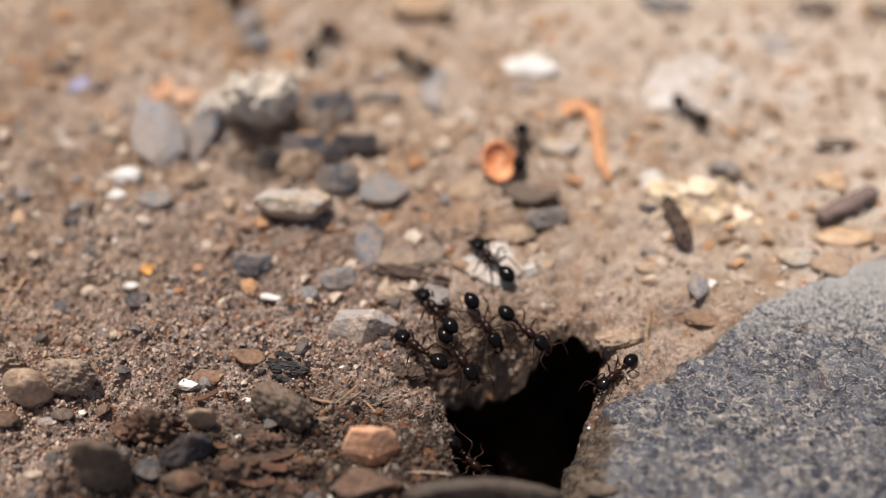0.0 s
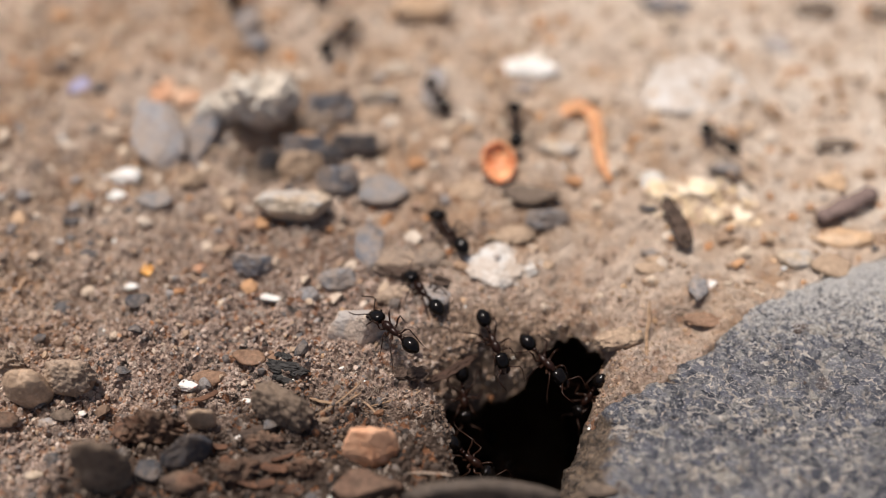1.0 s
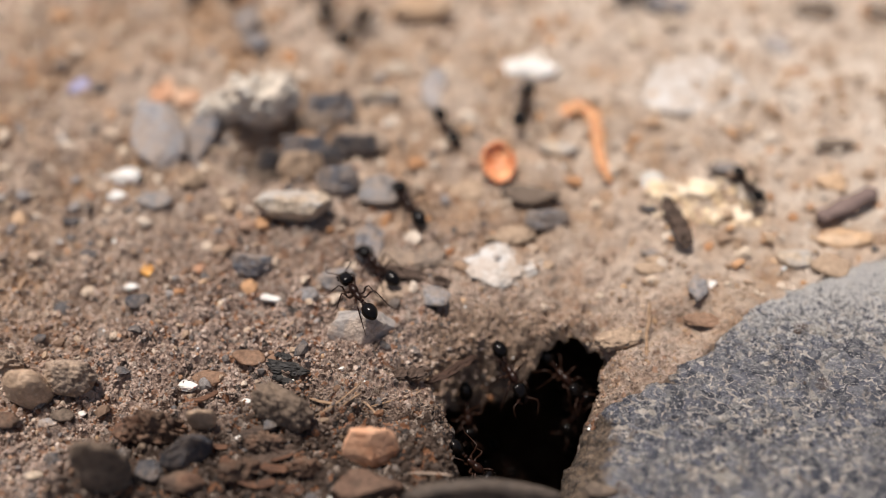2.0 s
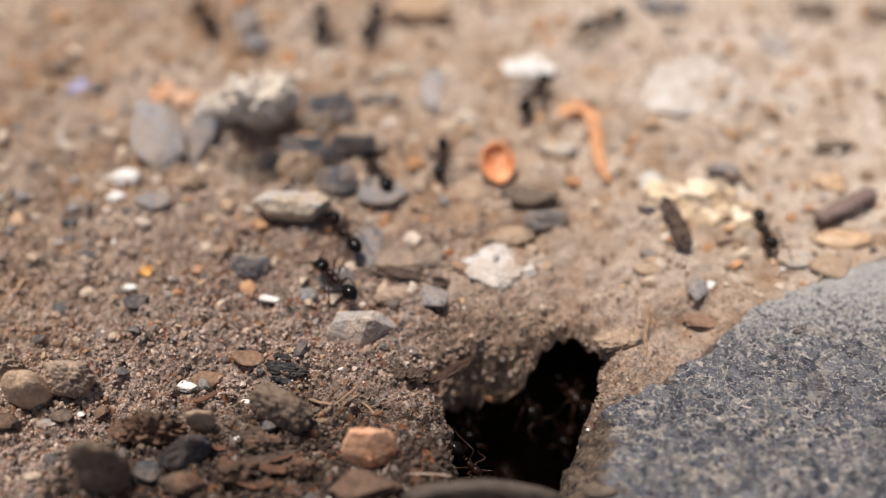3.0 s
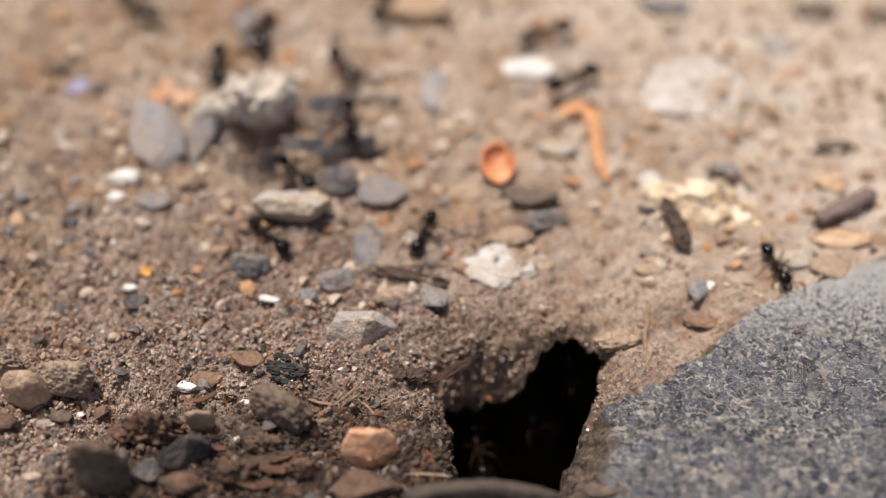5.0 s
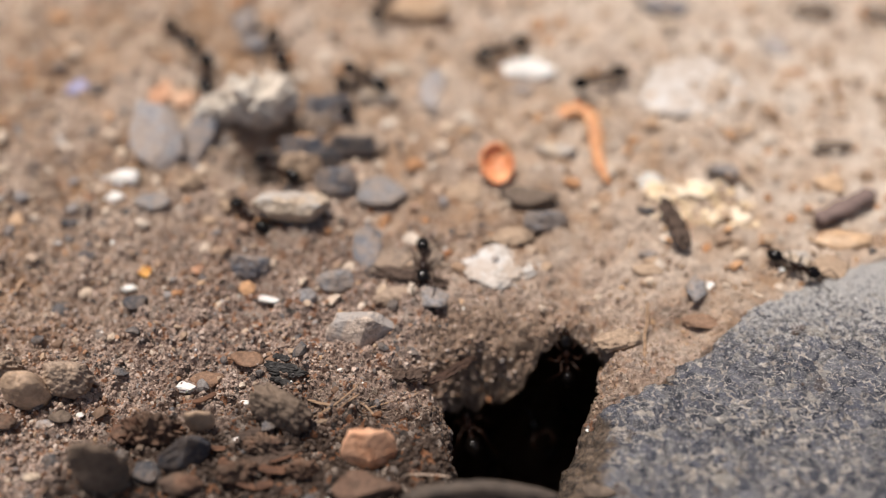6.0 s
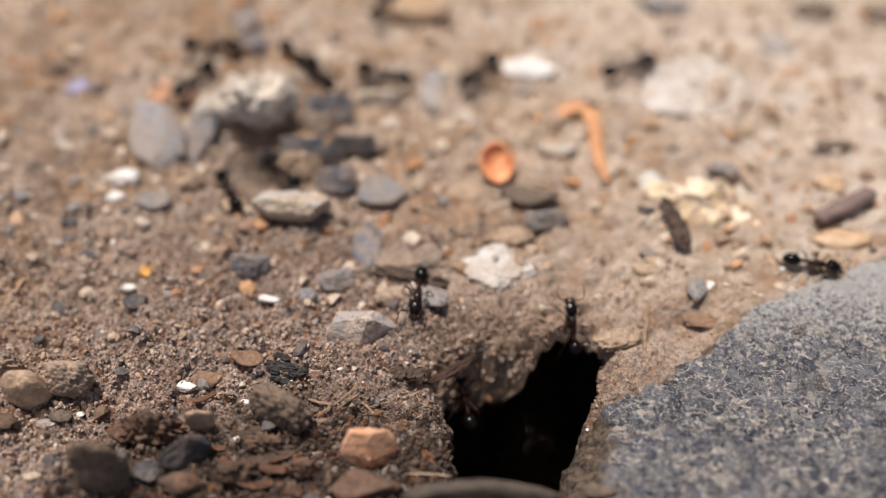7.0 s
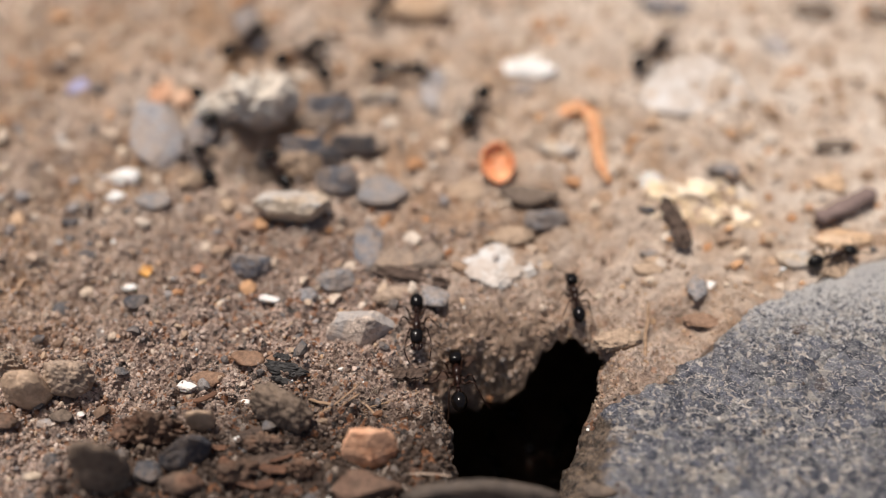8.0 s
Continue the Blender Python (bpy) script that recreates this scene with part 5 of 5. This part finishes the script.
def blob(bm, centre, size, taper=0.0, square=0.0, detail=(18, 12)):
    """A rounded body, narrowed towards +x by taper and made boxier by square."""
    made = bmesh.ops.create_uvsphere(bm, u_segments=detail[0], v_segments=detail[1], radius=1.0)["verts"]
    for v in made:
        p = v.co
        q = Vector((p.z, p.x, p.y))
        if square:
            k = max(abs(q.x), abs(q.y), abs(q.z))
            q = q.lerp(q / k, square * (1 - abs(q.z) * 0.5)) * (1 - 0.25 * square)
        n = 1 - taper * q.x
        v.co = Vector((centre[0] + q.x * size[0], centre[1] + q.y * size[1] * n, centre[2] + q.z * size[2] * n)) * MM
    return made


def build_ant():
    """A harvester worker six and a half millimetres long; +x is ahead, the origin lies on the ground below the waist."""
    ant = new("ant")
    bm = bmesh.new()
    blob(bm, (0, 0, 0), (0.78, 0.66, 0.55), 0.08, 0.42, (26, 18))
    head = part("head", bm, BLACK, ant, "large glossy black head")
    head.matrix_basis = pose(2.15 * MM, 0, 1.55 * MM, 0, 14, 0)
    for side in (1, -1):
        bm = bmesh.new()
        tube(bm, [Vector(p) * MM for p in ((0.66, 0.36 * side, -0.12), (0.95, 0.36 * side, -0.2), (1.15, 0.16 * side, -0.26), (1.2, 0.03 * side, -0.28))],
             [0.2 * MM, 0.19 * MM, 0.12 * MM, 0.03 * MM], 8, 0.6)
        part("mandible", bm, RUSTY, head, "reddish brown mandible")
        bm = bmesh.new()
        blob(bm, (0.12, 0.68 * side, 0.12), (0.13, 0.07, 0.12), detail=(10, 8))
        part("eye", bm, BLACK, head)
    bm = bmesh.new()
    blob(bm, (0.82, 0, 1.5), (0.62, 0.40, 0.42), 0.05)
    blob(bm, (0.15, 0, 1.38), (0.62, 0.31, 0.33), -0.10)
    blob(bm, (1.35, 0, 1.5), (0.22, 0.2, 0.2))
    part("mesosoma", bm, RUSTY, ant, "dark brown ridged thorax")
    bm = bmesh.new()
    blob(bm, (-0.55, 0, 1.34), (0.30, 0.13, 0.14))
    blob(bm, (-0.72, 0, 1.5), (0.15, 0.19, 0.22))
    blob(bm, (-1.02, 0, 1.42), (0.21, 0.24, 0.26))
    part("petiole", bm, RUSTY, ant, "narrow two-knotted brown waist")
    bm = bmesh.new()
    blob(bm, (-1.96, 0, 1.42), (0.88, 0.66, 0.62), -0.08, 0, (28, 20))
    for v in bm.verts:                      # the hind end comes to a blunt point, and the plates step a little
        x = v.co.x / MM
        if x < -2.3:
            f = min(1, (-2.3 - x) / 0.75)
            v.co.y *= 1 - 0.22 * f
            v.co.z = 1.45 * MM + (v.co.z - 1.45 * MM) * (1 - 0.22 * f) - 0.12 * f * MM
    part("gaster", bm, BLACK, ant, "round glossy black gaster")
    # fore, middle and hind legs: root, way outwards, reach
    for x, swing, reach in ((0.95, 50, 0.66), (0.45, -6, 0.68), (0.02, -50, 0.86)):
        for side in (1, -1):
            a = radians(90 - swing) * side
            out = Vector((math.cos(a), math.sin(a), 0))
            # bent a little at the knee, so that fore legs point ahead and hind legs trail
            trail = Vector((math.sin(radians(swing)) * 0.35, 0, 0))
            knots = [Vector((0, 0, 0)), out * 0.35 + Vector((0, 0, -0.12)), out * 0.5 + Vector((0, 0, 0.02)),
                     out * 1.0 * reach + Vector((0, 0, 0.62)), out * 1.45 * reach + Vector((0, 0, 0.80)),
                     out * 1.85 * reach + trail + Vector((0, 0, 0.05)), out * 2.25 * reach + trail * 2 + Vector((0, 0, -0.78)),
                     out * 2.65 * reach + trail * 2.6 + Vector((0, 0, -1.12)), out * 3.0 * reach + trail * 3 + Vector((0, 0, -1.16))]
            bm = bmesh.new()
            tube(bm, [k * MM for k in knots], [r * MM for r in (0.13, 0.125, 0.075, 0.10, 0.052, 0.06, 0.038, 0.026, 0.018)], 7)
            leg = part("leg", bm, LEGS, ant, "thin brown jointed leg")
            leg.location = (x * MM, 0.26 * side * MM, 1.2 * MM)
    for side in (1, -1):
        bm = bmesh.new()
        knots = [(0, 0, 0), (0.28, 0.42 * side, 0.16), (0.55, 0.92 * side, 0.30), (0.85, 1.0 * side, 0.18), (1.3, 0.92 * side, -0.1), (1.8, 0.78 * side, -0.38)]
        tube(bm, [Vector(k) * MM for k in knots], [r * MM for r in (0.055, 0.05, 0.06, 0.05, 0.06, 0.035)], 6)
        feeler = part("antenna", bm, LEGS, ant, "elbowed thread-like antenna")
        feeler.location = (2.75 * MM, 0.22 * side * MM, 1.55 * MM)
    return tagged(ant, "glossy black worker ant with thin brown legs walking on soil", "ant", "ants of the nest")


def spread(trail, t):
    """The place on a trail at t seconds, and how far the ant has gone by then."""
    gone = 0.0
    for a, b in zip(trail, trail[1:]):
        step = math.dist(a[1:4], b[1:4])
        if t <= b[0]:
            return gone + step * max(0.0, t - a[0]) / (b[0] - a[0])
        gone += step
    return gone


def crawl(ant, size, trail):
    """Keys an ant along rows of seconds, x, y, z, heading and, where it climbs, pitch; its legs step with the way it goes."""
    ant.scale = (size, size, size)
    rows = []
    for t, x, y, z, heading, *tilt in trail:
        rows.append((t, pose(x * MM, y * MM, z * MM, 0, 0, heading) @ pose(0, 0, 0, 0, -tilt[0] if tilt else 0, 0)))
    walk(ant, rows)
    steps = [k * 0.1 for k in range(81)]
    gait = [spread(trail, t) / (2.9 * size) * math.tau + 0.12 * math.sin(t * 5) for t in steps]
    legs = sorted((c for c in ant.children if c.name.startswith("leg")), key=lambda c: (round(c.location.x, 5), c.location.y))
    for k, leg in enumerate(legs):
        side = 1 if leg.location.y > 0 else -1
        beat = math.pi * ((k // 2 + (side > 0)) % 2)
        home = leg.location.copy()
        leg_rows = []
        for t, g in zip(steps, gait):
            swing = 17 * math.sin(g + beat) * side
            lift = 9 * max(0.0, math.cos(g + beat)) * side
            leg_rows.append((t, Matrix.Translation(home) @ pose(0, 0, 0, lift, 0, swing)))
        walk(leg, leg_rows)
    for k, feeler in enumerate(c for c in ant.children if c.name.startswith("antenna")):
        home, side = feeler.location.copy(), 1 if feeler.location.y > 0 else -1
        walk(feeler, [(t, Matrix.Translation(home) @ pose(0, 0, 0, 9 * math.sin(2.3 * t + k), 10 * math.sin(3.1 * t + 2 * k), 14 * side * math.sin(2.7 * t + k * 1.3)))
                      for t in [j * 0.2 for j in range(41)]])


first_ant = build_ant()
first_ant.location = (0, 0, 0)
ants = [first_ant] + [copy_thing(first_ant, Matrix()) for _ in range(21 - 1)]
for k in (3, 4, 5, 6, 7, 20):
    tagged(ants[k], "glossy black worker ant climbing down into the dark burrow")
for k in (18, 19):
    tagged(ants[k], "black worker ant climbing out over the rim of the burrow")
for k in (9, 11, 12, 13, 14, 15, 16, 17):
    tagged(ants[k], "black worker ant crossing the pale far dust")


def motions():
    crawl(ants[0], 1.19, [(0.0, 5.0, -3.5, 0.5, 126), (0.5, 2.3, -2.2, 0.5, 140), (1.0, 0.6, 0.5, 0.5, 122), (1.5, -1.6, 2.5, 0.5, 124),
        (1.7, -2.5, 3.3, 0.5, 120), (2.8, -6.6, 8.4, 0.5, 115), (3.0, -7.3, 9.7, 0.5, 116), (3.5, -9.0, 12.2, 1.1, 121),
        (4.0, -9.9, 13.2, 1.7, 110), (4.5, -10.7, 15.1, 2.0, 106), (4.7, -10.7, 15.8, 2.0, 103), (5.8, -11.2, 20.0, 1.3, 92),
        (6.0, -11.9, 22.0, 0.5, 97), (6.5, -13.2, 24.0, 0.5, 107), (7.0, -14.9, 25.8, 1.0, 122), (7.5, -15.8, 27.7, 0.5, 121),
        (8.0, -15.6, 28.4, 0.5, 118)])
    crawl(ants[1], 1.12, [(0.0, -0.7, -9.7, 0.2, 127), (0.5, -1.1, -8.1, 0.4, 135), (1.0, -2.0, -7.5, 0.4, 125),
        (1.5, -3.8, -5.8, 0.5, 127), (1.7, -5.1, -5.3, 0.5, 133), (2.8, -9.6, -0.3, 0.5, 125), (3.0, -10.3, 0.1, 1.1, 123),
        (3.5, -11.0, 1.2, 1.9, 118), (4.0, -11.6, 2.9, 2.7, 108), (4.5, -12.8, 4.5, 3.1, 115), (4.7, -14.1, 5.9, 2.9, 123),
        (5.8, -18.7, 10.5, 0.4, 152), (6.0, -18.6, 10.6, 0.2, 148), (6.5, -18.5, 9.6, 0.7, 150), (7.0, -18.0, 9.3, 0.8, 138),
        (7.5, -18.3, 9.8, 0.6, 119), (8.0, -18.5, 10.0, 0.5, 117)])
    crawl(ants[2], 1.12, [(0.0, -2.2, -13.9, -0.4, 142), (0.5, -3.6, -13.9, 1.5, 143), (1.0, -4.7, -13.6, 2.3, 136),
        (1.5, -6.3, -12.2, 3.4, 118), (1.7, -7.2, -11.2, 3.4, 119), (2.8, -10.1, -7.6, 2.0, 134), (3.0, -10.7, -6.5, 1.4, 132),
        (3.5, -12.7, -5.0, 0.5, 126), (4.0, -14.0, -2.9, 0.5, 126), (4.5, -16.2, -1.2, 0.5, 127), (4.7, -17.2, -0.6, 0.5, 134),
        (5.8, -20.0, 2.3, 0.5, 135), (6.0, -20.6, 3.0, 0.5, 133), (6.5, -22.3, 5.1, 0.5, 124), (7.0, -23.5, 6.9, 0.4, 117),
        (7.5, -25.6, 9.0, 0.4, 120), (8.0, -26.9, 10.9, 0.4, 115)])
    crawl(ants[3], 1.13, [(0.0, 3.5, -10.0, -0.1, -59, -20), (0.5, 3.4, -10.8, -0.3, -65, -21), (1.0, 4.5, -11.7, -0.7, -67, -20),
        (1.5, 5.5, -13.2, -1.9, -66, -18), (1.7, 5.7, -13.5, -2.5, -65, -18), (2.8, 8.1, -12.8, -8.4, -65, -16),
        (3.2, 8.6, -11.0, -12.9, -65, -15), (3.5, 8.9, -10.0, -15.9, -64, -14), (4.0, 8.9, -9.9, -16.0, -64, -14),
        (4.5, 8.7, -10.6, -14.0, -66, -15), (5.8, 9.0, -10.9, -14.9, -66, -14), (6.5, 8.8, -11.0, -14.9, -66, -14),
        (7.0, 8.5, -11.8, -15.0, -65, -14), (8.0, 8.7, -11.9, -18.9, -66, -13)])
    crawl(ants[4], 1.13, [(0.0, 7.5, -11.2, -0.2, -43, -11), (0.5, 8.6, -13.0, -1.4, -48, -11), (1.0, 9.4, -13.7, -1.7, -50, -11),
        (1.5, 10.1, -12.2, -4.0, -52, -11), (1.7, 10.8, -12.6, -5.0, -52, -11), (2.8, 12.7, -12.8, -7.8, -53, -10),
        (3.5, 14.8, -10.8, -16.8, -61, -10), (5.0, 15.9, -7.7, -24.8, -61, -10), (8.0, 15.9, -7.7, -24.8, -61, -10)])
    crawl(ants[5], 1.10, [(0.0, 1.0, -13.4, -1.1, -55, -17), (0.5, 2.6, -14.1, -3.0, -64, -25), (1.0, 1.8, -14.5, -5.1, -83, -45),
        (1.5, 2.1, -14.7, -5.5, -84, -48), (1.7, 2.2, -14.8, -7.0, -83, -48), (2.8, 2.3, -14.1, -9.0, -81, -46),
        (3.5, 2.8, -12.3, -16.2, -82, -26), (4.0, 2.9, -13.6, -16.4, -79, -42), (5.0, 5.3, -10.8, -25.2, -81, -25),
        (8.0, 6.0, -10.8, -25.2, -81, -25)])
    crawl(ants[6], 0.98, [(0.0, 16.5, -16.4, -0.2, -137, 0), (0.5, 16.3, -16.2, -0.6, -153, -58), (1.0, 15.2, -15.7, -3.7, -141, -56),
        (1.5, 14.6, -14.3, -7.5, -129, -52), (1.7, 14.4, -14.3, -8.5, -130, -50), (2.8, 14.8, -13.0, -13.5, -130, -44),
        (3.5, 14.5, -13.1, -17.4, -129, -38), (5.0, 14.3, -9.7, -24.7, -122, -8), (8.0, 14.3, -9.7, -24.7, -122, -8)])
    crawl(ants[7], 1.10, [(0.0, 1.7, -23.3, -3.6, -38, -30), (0.5, 1.6, -23.1, -3.7, -33, -32), (1.0, 1.6, -23.0, -3.7, -30, -32),
        (1.5, 1.6, -23.0, -4.0, -32, -34), (1.7, 1.7, -23.1, -4.1, -32, -34), (2.8, 1.8, -22.9, -4.8, -34, -38),
        (3.5, 1.8, -22.7, -5.4, -36, -42), (4.0, 2.1, -22.0, -7.1, -40, -46), (4.5, 2.9, -20.7, -11.1, -45, -46),
        (5.8, 5.7, -19.5, -25.3, -53, -34), (8.0, 5.7, -19.5, -25.3, -53, -34)])
    crawl(ants[8], 1.01, [(0.0, 29.1, 19.8, 0.5, -58), (0.5, 30.2, 17.3, 0.5, -58), (1.0, 31.7, 15.0, 0.5, -56),
        (1.5, 32.6, 12.3, 0.5, -73), (1.7, 33.0, 10.2, 0.5, -72), (2.8, 34.5, 3.0, 0.5, -79), (3.0, 34.2, 1.3, 0.5, -84),
        (3.5, 34.1, -1.3, 0.5, -86), (4.0, 34.1, -2.5, 0.5, -82), (4.5, 34.1, -3.0, 0.5, -84), (4.7, 34.0, -3.3, 0.5, -81),
        (5.8, 35.9, -3.6, 0.5, -52), (6.0, 36.1, -3.5, 0.5, -36), (6.5, 36.9, -3.6, 0.5, -20), (7.0, 38.0, -3.4, 0.5, -15),
        (7.5, 39.0, -2.9, 0.5, 2), (8.0, 40.3, -2.6, 0.5, 19)])
    crawl(ants[9], 1.32, [(0.0, 8.7, 12.9, 0.5, 85), (0.5, 8.6, 14.5, 0.5, 87), (1.0, 8.3, 16.8, 0.5, 90), (1.5, 9.1, 18.8, 0.5, 82),
        (1.7, 9.3, 19.6, 0.5, 78), (2.8, 10.4, 21.6, 0.5, 68), (3.0, 11.0, 22.4, 0.5, 62), (3.5, 12.2, 24.1, 0.5, 50),
        (4.0, 13.3, 25.2, 0.5, 47), (4.5, 14.5, 25.7, 0.5, 43), (4.7, 15.0, 25.6, 0.5, 38), (5.8, 18.5, 25.0, 0.5, 20),
        (6.0, 19.2, 25.4, 0.5, 21), (6.5, 21.2, 25.7, 0.5, 27), (7.0, 22.9, 27.6, 0.5, 24), (7.5, 24.8, 28.5, 0.5, 40),
        (8.0, 26.0, 30.0, 0.5, 48)])
    crawl(ants[10], 1.08, [(0.0, -4.0, 28.7, 0.5, -46), (0.5, -2.6, 26.1, 0.5, -49), (1.0, -0.9, 22.7, 0.5, -69),
        (1.5, -0.3, 20.0, 0.5, -65), (1.7, 0.3, 18.9, 0.5, -66), (2.8, 0.2, 12.8, 0.5, -89), (3.0, -0.2, 12.1, 0.5, -94),
        (3.5, -0.8, 10.2, 0.5, -95), (4.0, -1.1, 6.4, 0.5, -97), (4.5, -1.7, 3.6, 0.5, -99), (4.7, -1.8, 2.4, 0.5, -109),
        (5.8, -2.4, -2.1, 0.5, -94), (6.0, -2.0, -3.0, 0.5, -89), (6.5, -2.2, -6.0, 0.5, -91), (7.0, -2.4, -7.0, 0.5, -97),
        (7.5, -2.7, -8.0, 0.4, -95), (8.0, -2.6, -10.3, 0.2, -89)])
    crawl(ants[11], 1.32, [(0.0, 36.0, 53.3, 0.5, -156), (1.7, 28.4, 45.5, 0.5, -150), (2.8, 21.8, 38.0, 0.5, -147),
        (3.0, 20.9, 36.7, 0.5, -147), (3.5, 18.3, 33.7, 0.5, -137), (4.0, 16.8, 33.7, 0.5, -144), (4.5, 15.3, 34.7, 0.5, -151),
        (4.7, 14.7, 34.7, 0.5, -153), (5.8, 9.0, 32.4, 0.5, -153), (6.0, 7.8, 31.3, 0.5, -151), (6.5, 5.4, 29.3, 0.5, -135),
        (7.0, 4.7, 27.0, 0.5, -127), (7.5, 3.9, 23.7, 0.5, -113), (8.0, 4.0, 20.3, 0.5, -111)])
    crawl(ants[12], 1.29, [(0.0, -18.6, 54.2, 0.5, -75), (1.0, -17.1, 45.5, 0.5, -78), (1.7, -16.2, 41.7, 0.5, -80),
        (2.8, -15.6, 37.9, 0.5, -81), (3.0, -15.9, 36.8, 0.5, -82), (3.5, -15.7, 33.6, 0.5, -80), (4.0, -15.1, 30.6, 0.5, -71),
        (4.5, -13.6, 29.3, 0.5, -64), (4.7, -13.2, 28.9, 0.5, -63), (5.8, -10.0, 26.2, 0.5, -52), (6.0, -9.6, 25.8, 0.5, -42),
        (6.5, -8.3, 26.4, 0.5, -31), (7.0, -7.4, 26.3, 0.5, -24), (7.5, -6.4, 26.4, 0.5, -18), (8.0, -5.7, 27.3, 0.5, -13)])
    crawl(ants[13], 1.29, [(0.0, -41.2, 58.5, 0.5, -68), (1.7, -36.1, 48.2, 0.5, -67), (2.8, -31.6, 39.3, 0.5, -68),
        (3.0, -31.2, 38.0, 0.5, -65), (3.5, -30.2, 35.2, 0.5, -58), (4.0, -27.9, 30.6, 0.5, -53), (4.5, -27.5, 29.6, 0.5, -83),
        (4.7, -27.6, 29.2, 0.5, -86), (5.8, -29.2, 26.6, 0.5, -81), (6.0, -29.1, 26.4, 0.5, -82), (6.5, -29.7, 27.0, 0.5, -97),
        (7.0, -30.3, 25.4, 0.5, -120), (7.5, -30.0, 23.2, 0.5, -78), (8.0, -28.6, 20.5, 0.4, -65)])
    crawl(ants[14], 1.31, [(0.0, -63.3, 66.2, 0.5, -40), (2.8, -52.0, 50.9, 0.5, -36), (4.0, -45.6, 44.6, 0.5, -42),
        (4.5, -43.1, 42.4, 0.5, -38), (4.7, -42.2, 41.4, 0.5, -37), (5.8, -34.3, 35.7, 0.5, -48), (6.0, -33.5, 34.2, 0.5, -48),
        (6.5, -31.6, 32.1, 0.5, -42), (7.0, -29.4, 31.8, 0.5, -6), (7.5, -26.5, 31.6, 0.5, 12), (8.0, -25.3, 32.6, 0.5, 51)])
    crawl(ants[15], 1.32, [(0.0, -26.5, 66.1, 0.5, -83), (2.8, -23.3, 49.1, 0.5, -82), (3.5, -22.7, 43.9, 0.5, -83),
        (4.0, -23.0, 38.9, 0.5, -87), (4.5, -23.2, 36.7, 0.5, -89), (4.7, -23.3, 36.3, 0.5, -96), (5.8, -21.0, 31.4, 0.5, -83),
        (6.0, -20.8, 31.3, 0.5, -72), (6.5, -19.6, 30.6, 0.5, -63), (7.0, -18.1, 29.6, 0.5, -48), (7.5, -18.1, 30.1, 0.5, -38),
        (8.0, -17.9, 30.4, 0.5, 34)])
    crawl(ants[16], 1.33, [(0.0, -15.8, 32.0, 0.5, 68), (0.5, -14.6, 32.2, 0.5, 60), (1.0, -13.5, 33.1, 0.5, 59),
        (1.5, -12.3, 34.5, 0.5, 63), (1.7, -12.0, 34.9, 0.5, 63), (2.8, -9.8, 35.7, 0.5, 76), (3.0, -9.2, 36.5, 0.5, 80),
        (3.5, -8.6, 37.8, 0.5, 82), (4.0, -8.4, 39.0, 0.5, 88), (4.5, -8.1, 40.1, 0.5, 80), (4.7, -8.0, 40.3, 0.5, 79),
        (5.8, -7.9, 40.7, 0.5, 74), (6.5, -7.9, 40.4, 0.5, 75), (7.0, -7.9, 40.4, 0.5, 73), (7.5, -7.8, 40.4, 0.5, 72),
        (8.0, -8.2, 40.3, 0.5, 70)])
    crawl(ants[17], 1.33, [(0.0, -28.6, 43.2, 0.5, 105), (0.5, -29.1, 43.8, 0.5, 102), (1.0, -28.6, 43.4, 0.5, 102),
        (1.5, -28.3, 42.6, 0.5, 103), (2.8, -31.5, 54.0, 0.5, 110), (8.0, -41.5, 76.1, 0.5, 116)])
    crawl(ants[18], 1.00, [(0.0, 15.0, -9.0, -25.2, 91, 17), (4.0, 14.4, -8.6, -19.3, 91, 19), (5.0, 13.6, -9.5, -9.7, 94, 43),
        (5.8, 12.3, -11.2, -4.6, 100, 58), (6.0, 12.4, -10.9, -4.0, 100, 55), (6.5, 12.7, -10.0, -2.5, 99, 47),
        (7.0, 13.0, -9.5, -1.4, 97, 36), (7.5, 13.3, -8.8, -0.5, 96, 18), (8.0, 13.3, -7.5, 0.1, 96, 5)])
    crawl(ants[19], 1.2, [(0.0, 5.5, -16.0, -24.9, 105, 12), (4.5, 4.0, -16.8, -17.0, 103, 14), (5.8, 2.8, -15.2, -12.0, 101, 16),
        (6.0, 2.6, -15.1, -11.5, 103, 17), (6.5, 2.7, -15.3, -9.8, 97, 12), (7.0, 2.1, -14.6, -7.2, 105, 24),
        (7.5, 1.8, -16.0, -3.8, 101, 8), (8.0, 1.4, -15.9, -2.5, 94)])
    crawl(ants[20], 0.96, [(0.0, 6.3, -14.3, -19.8, -57, -11), (1.0, 6.0, -13.6, -20.1, -54, -24), (2.8, 6.6, -15.1, -20.8, -59, -10),
        (4.0, 6.2, -15.6, -20.8, -64, -11), (5.0, 6.0, -13.1, -25.8, -65, -11), (8.0, 6.0, -13.1, -25.8, -65, -11)])


motions()
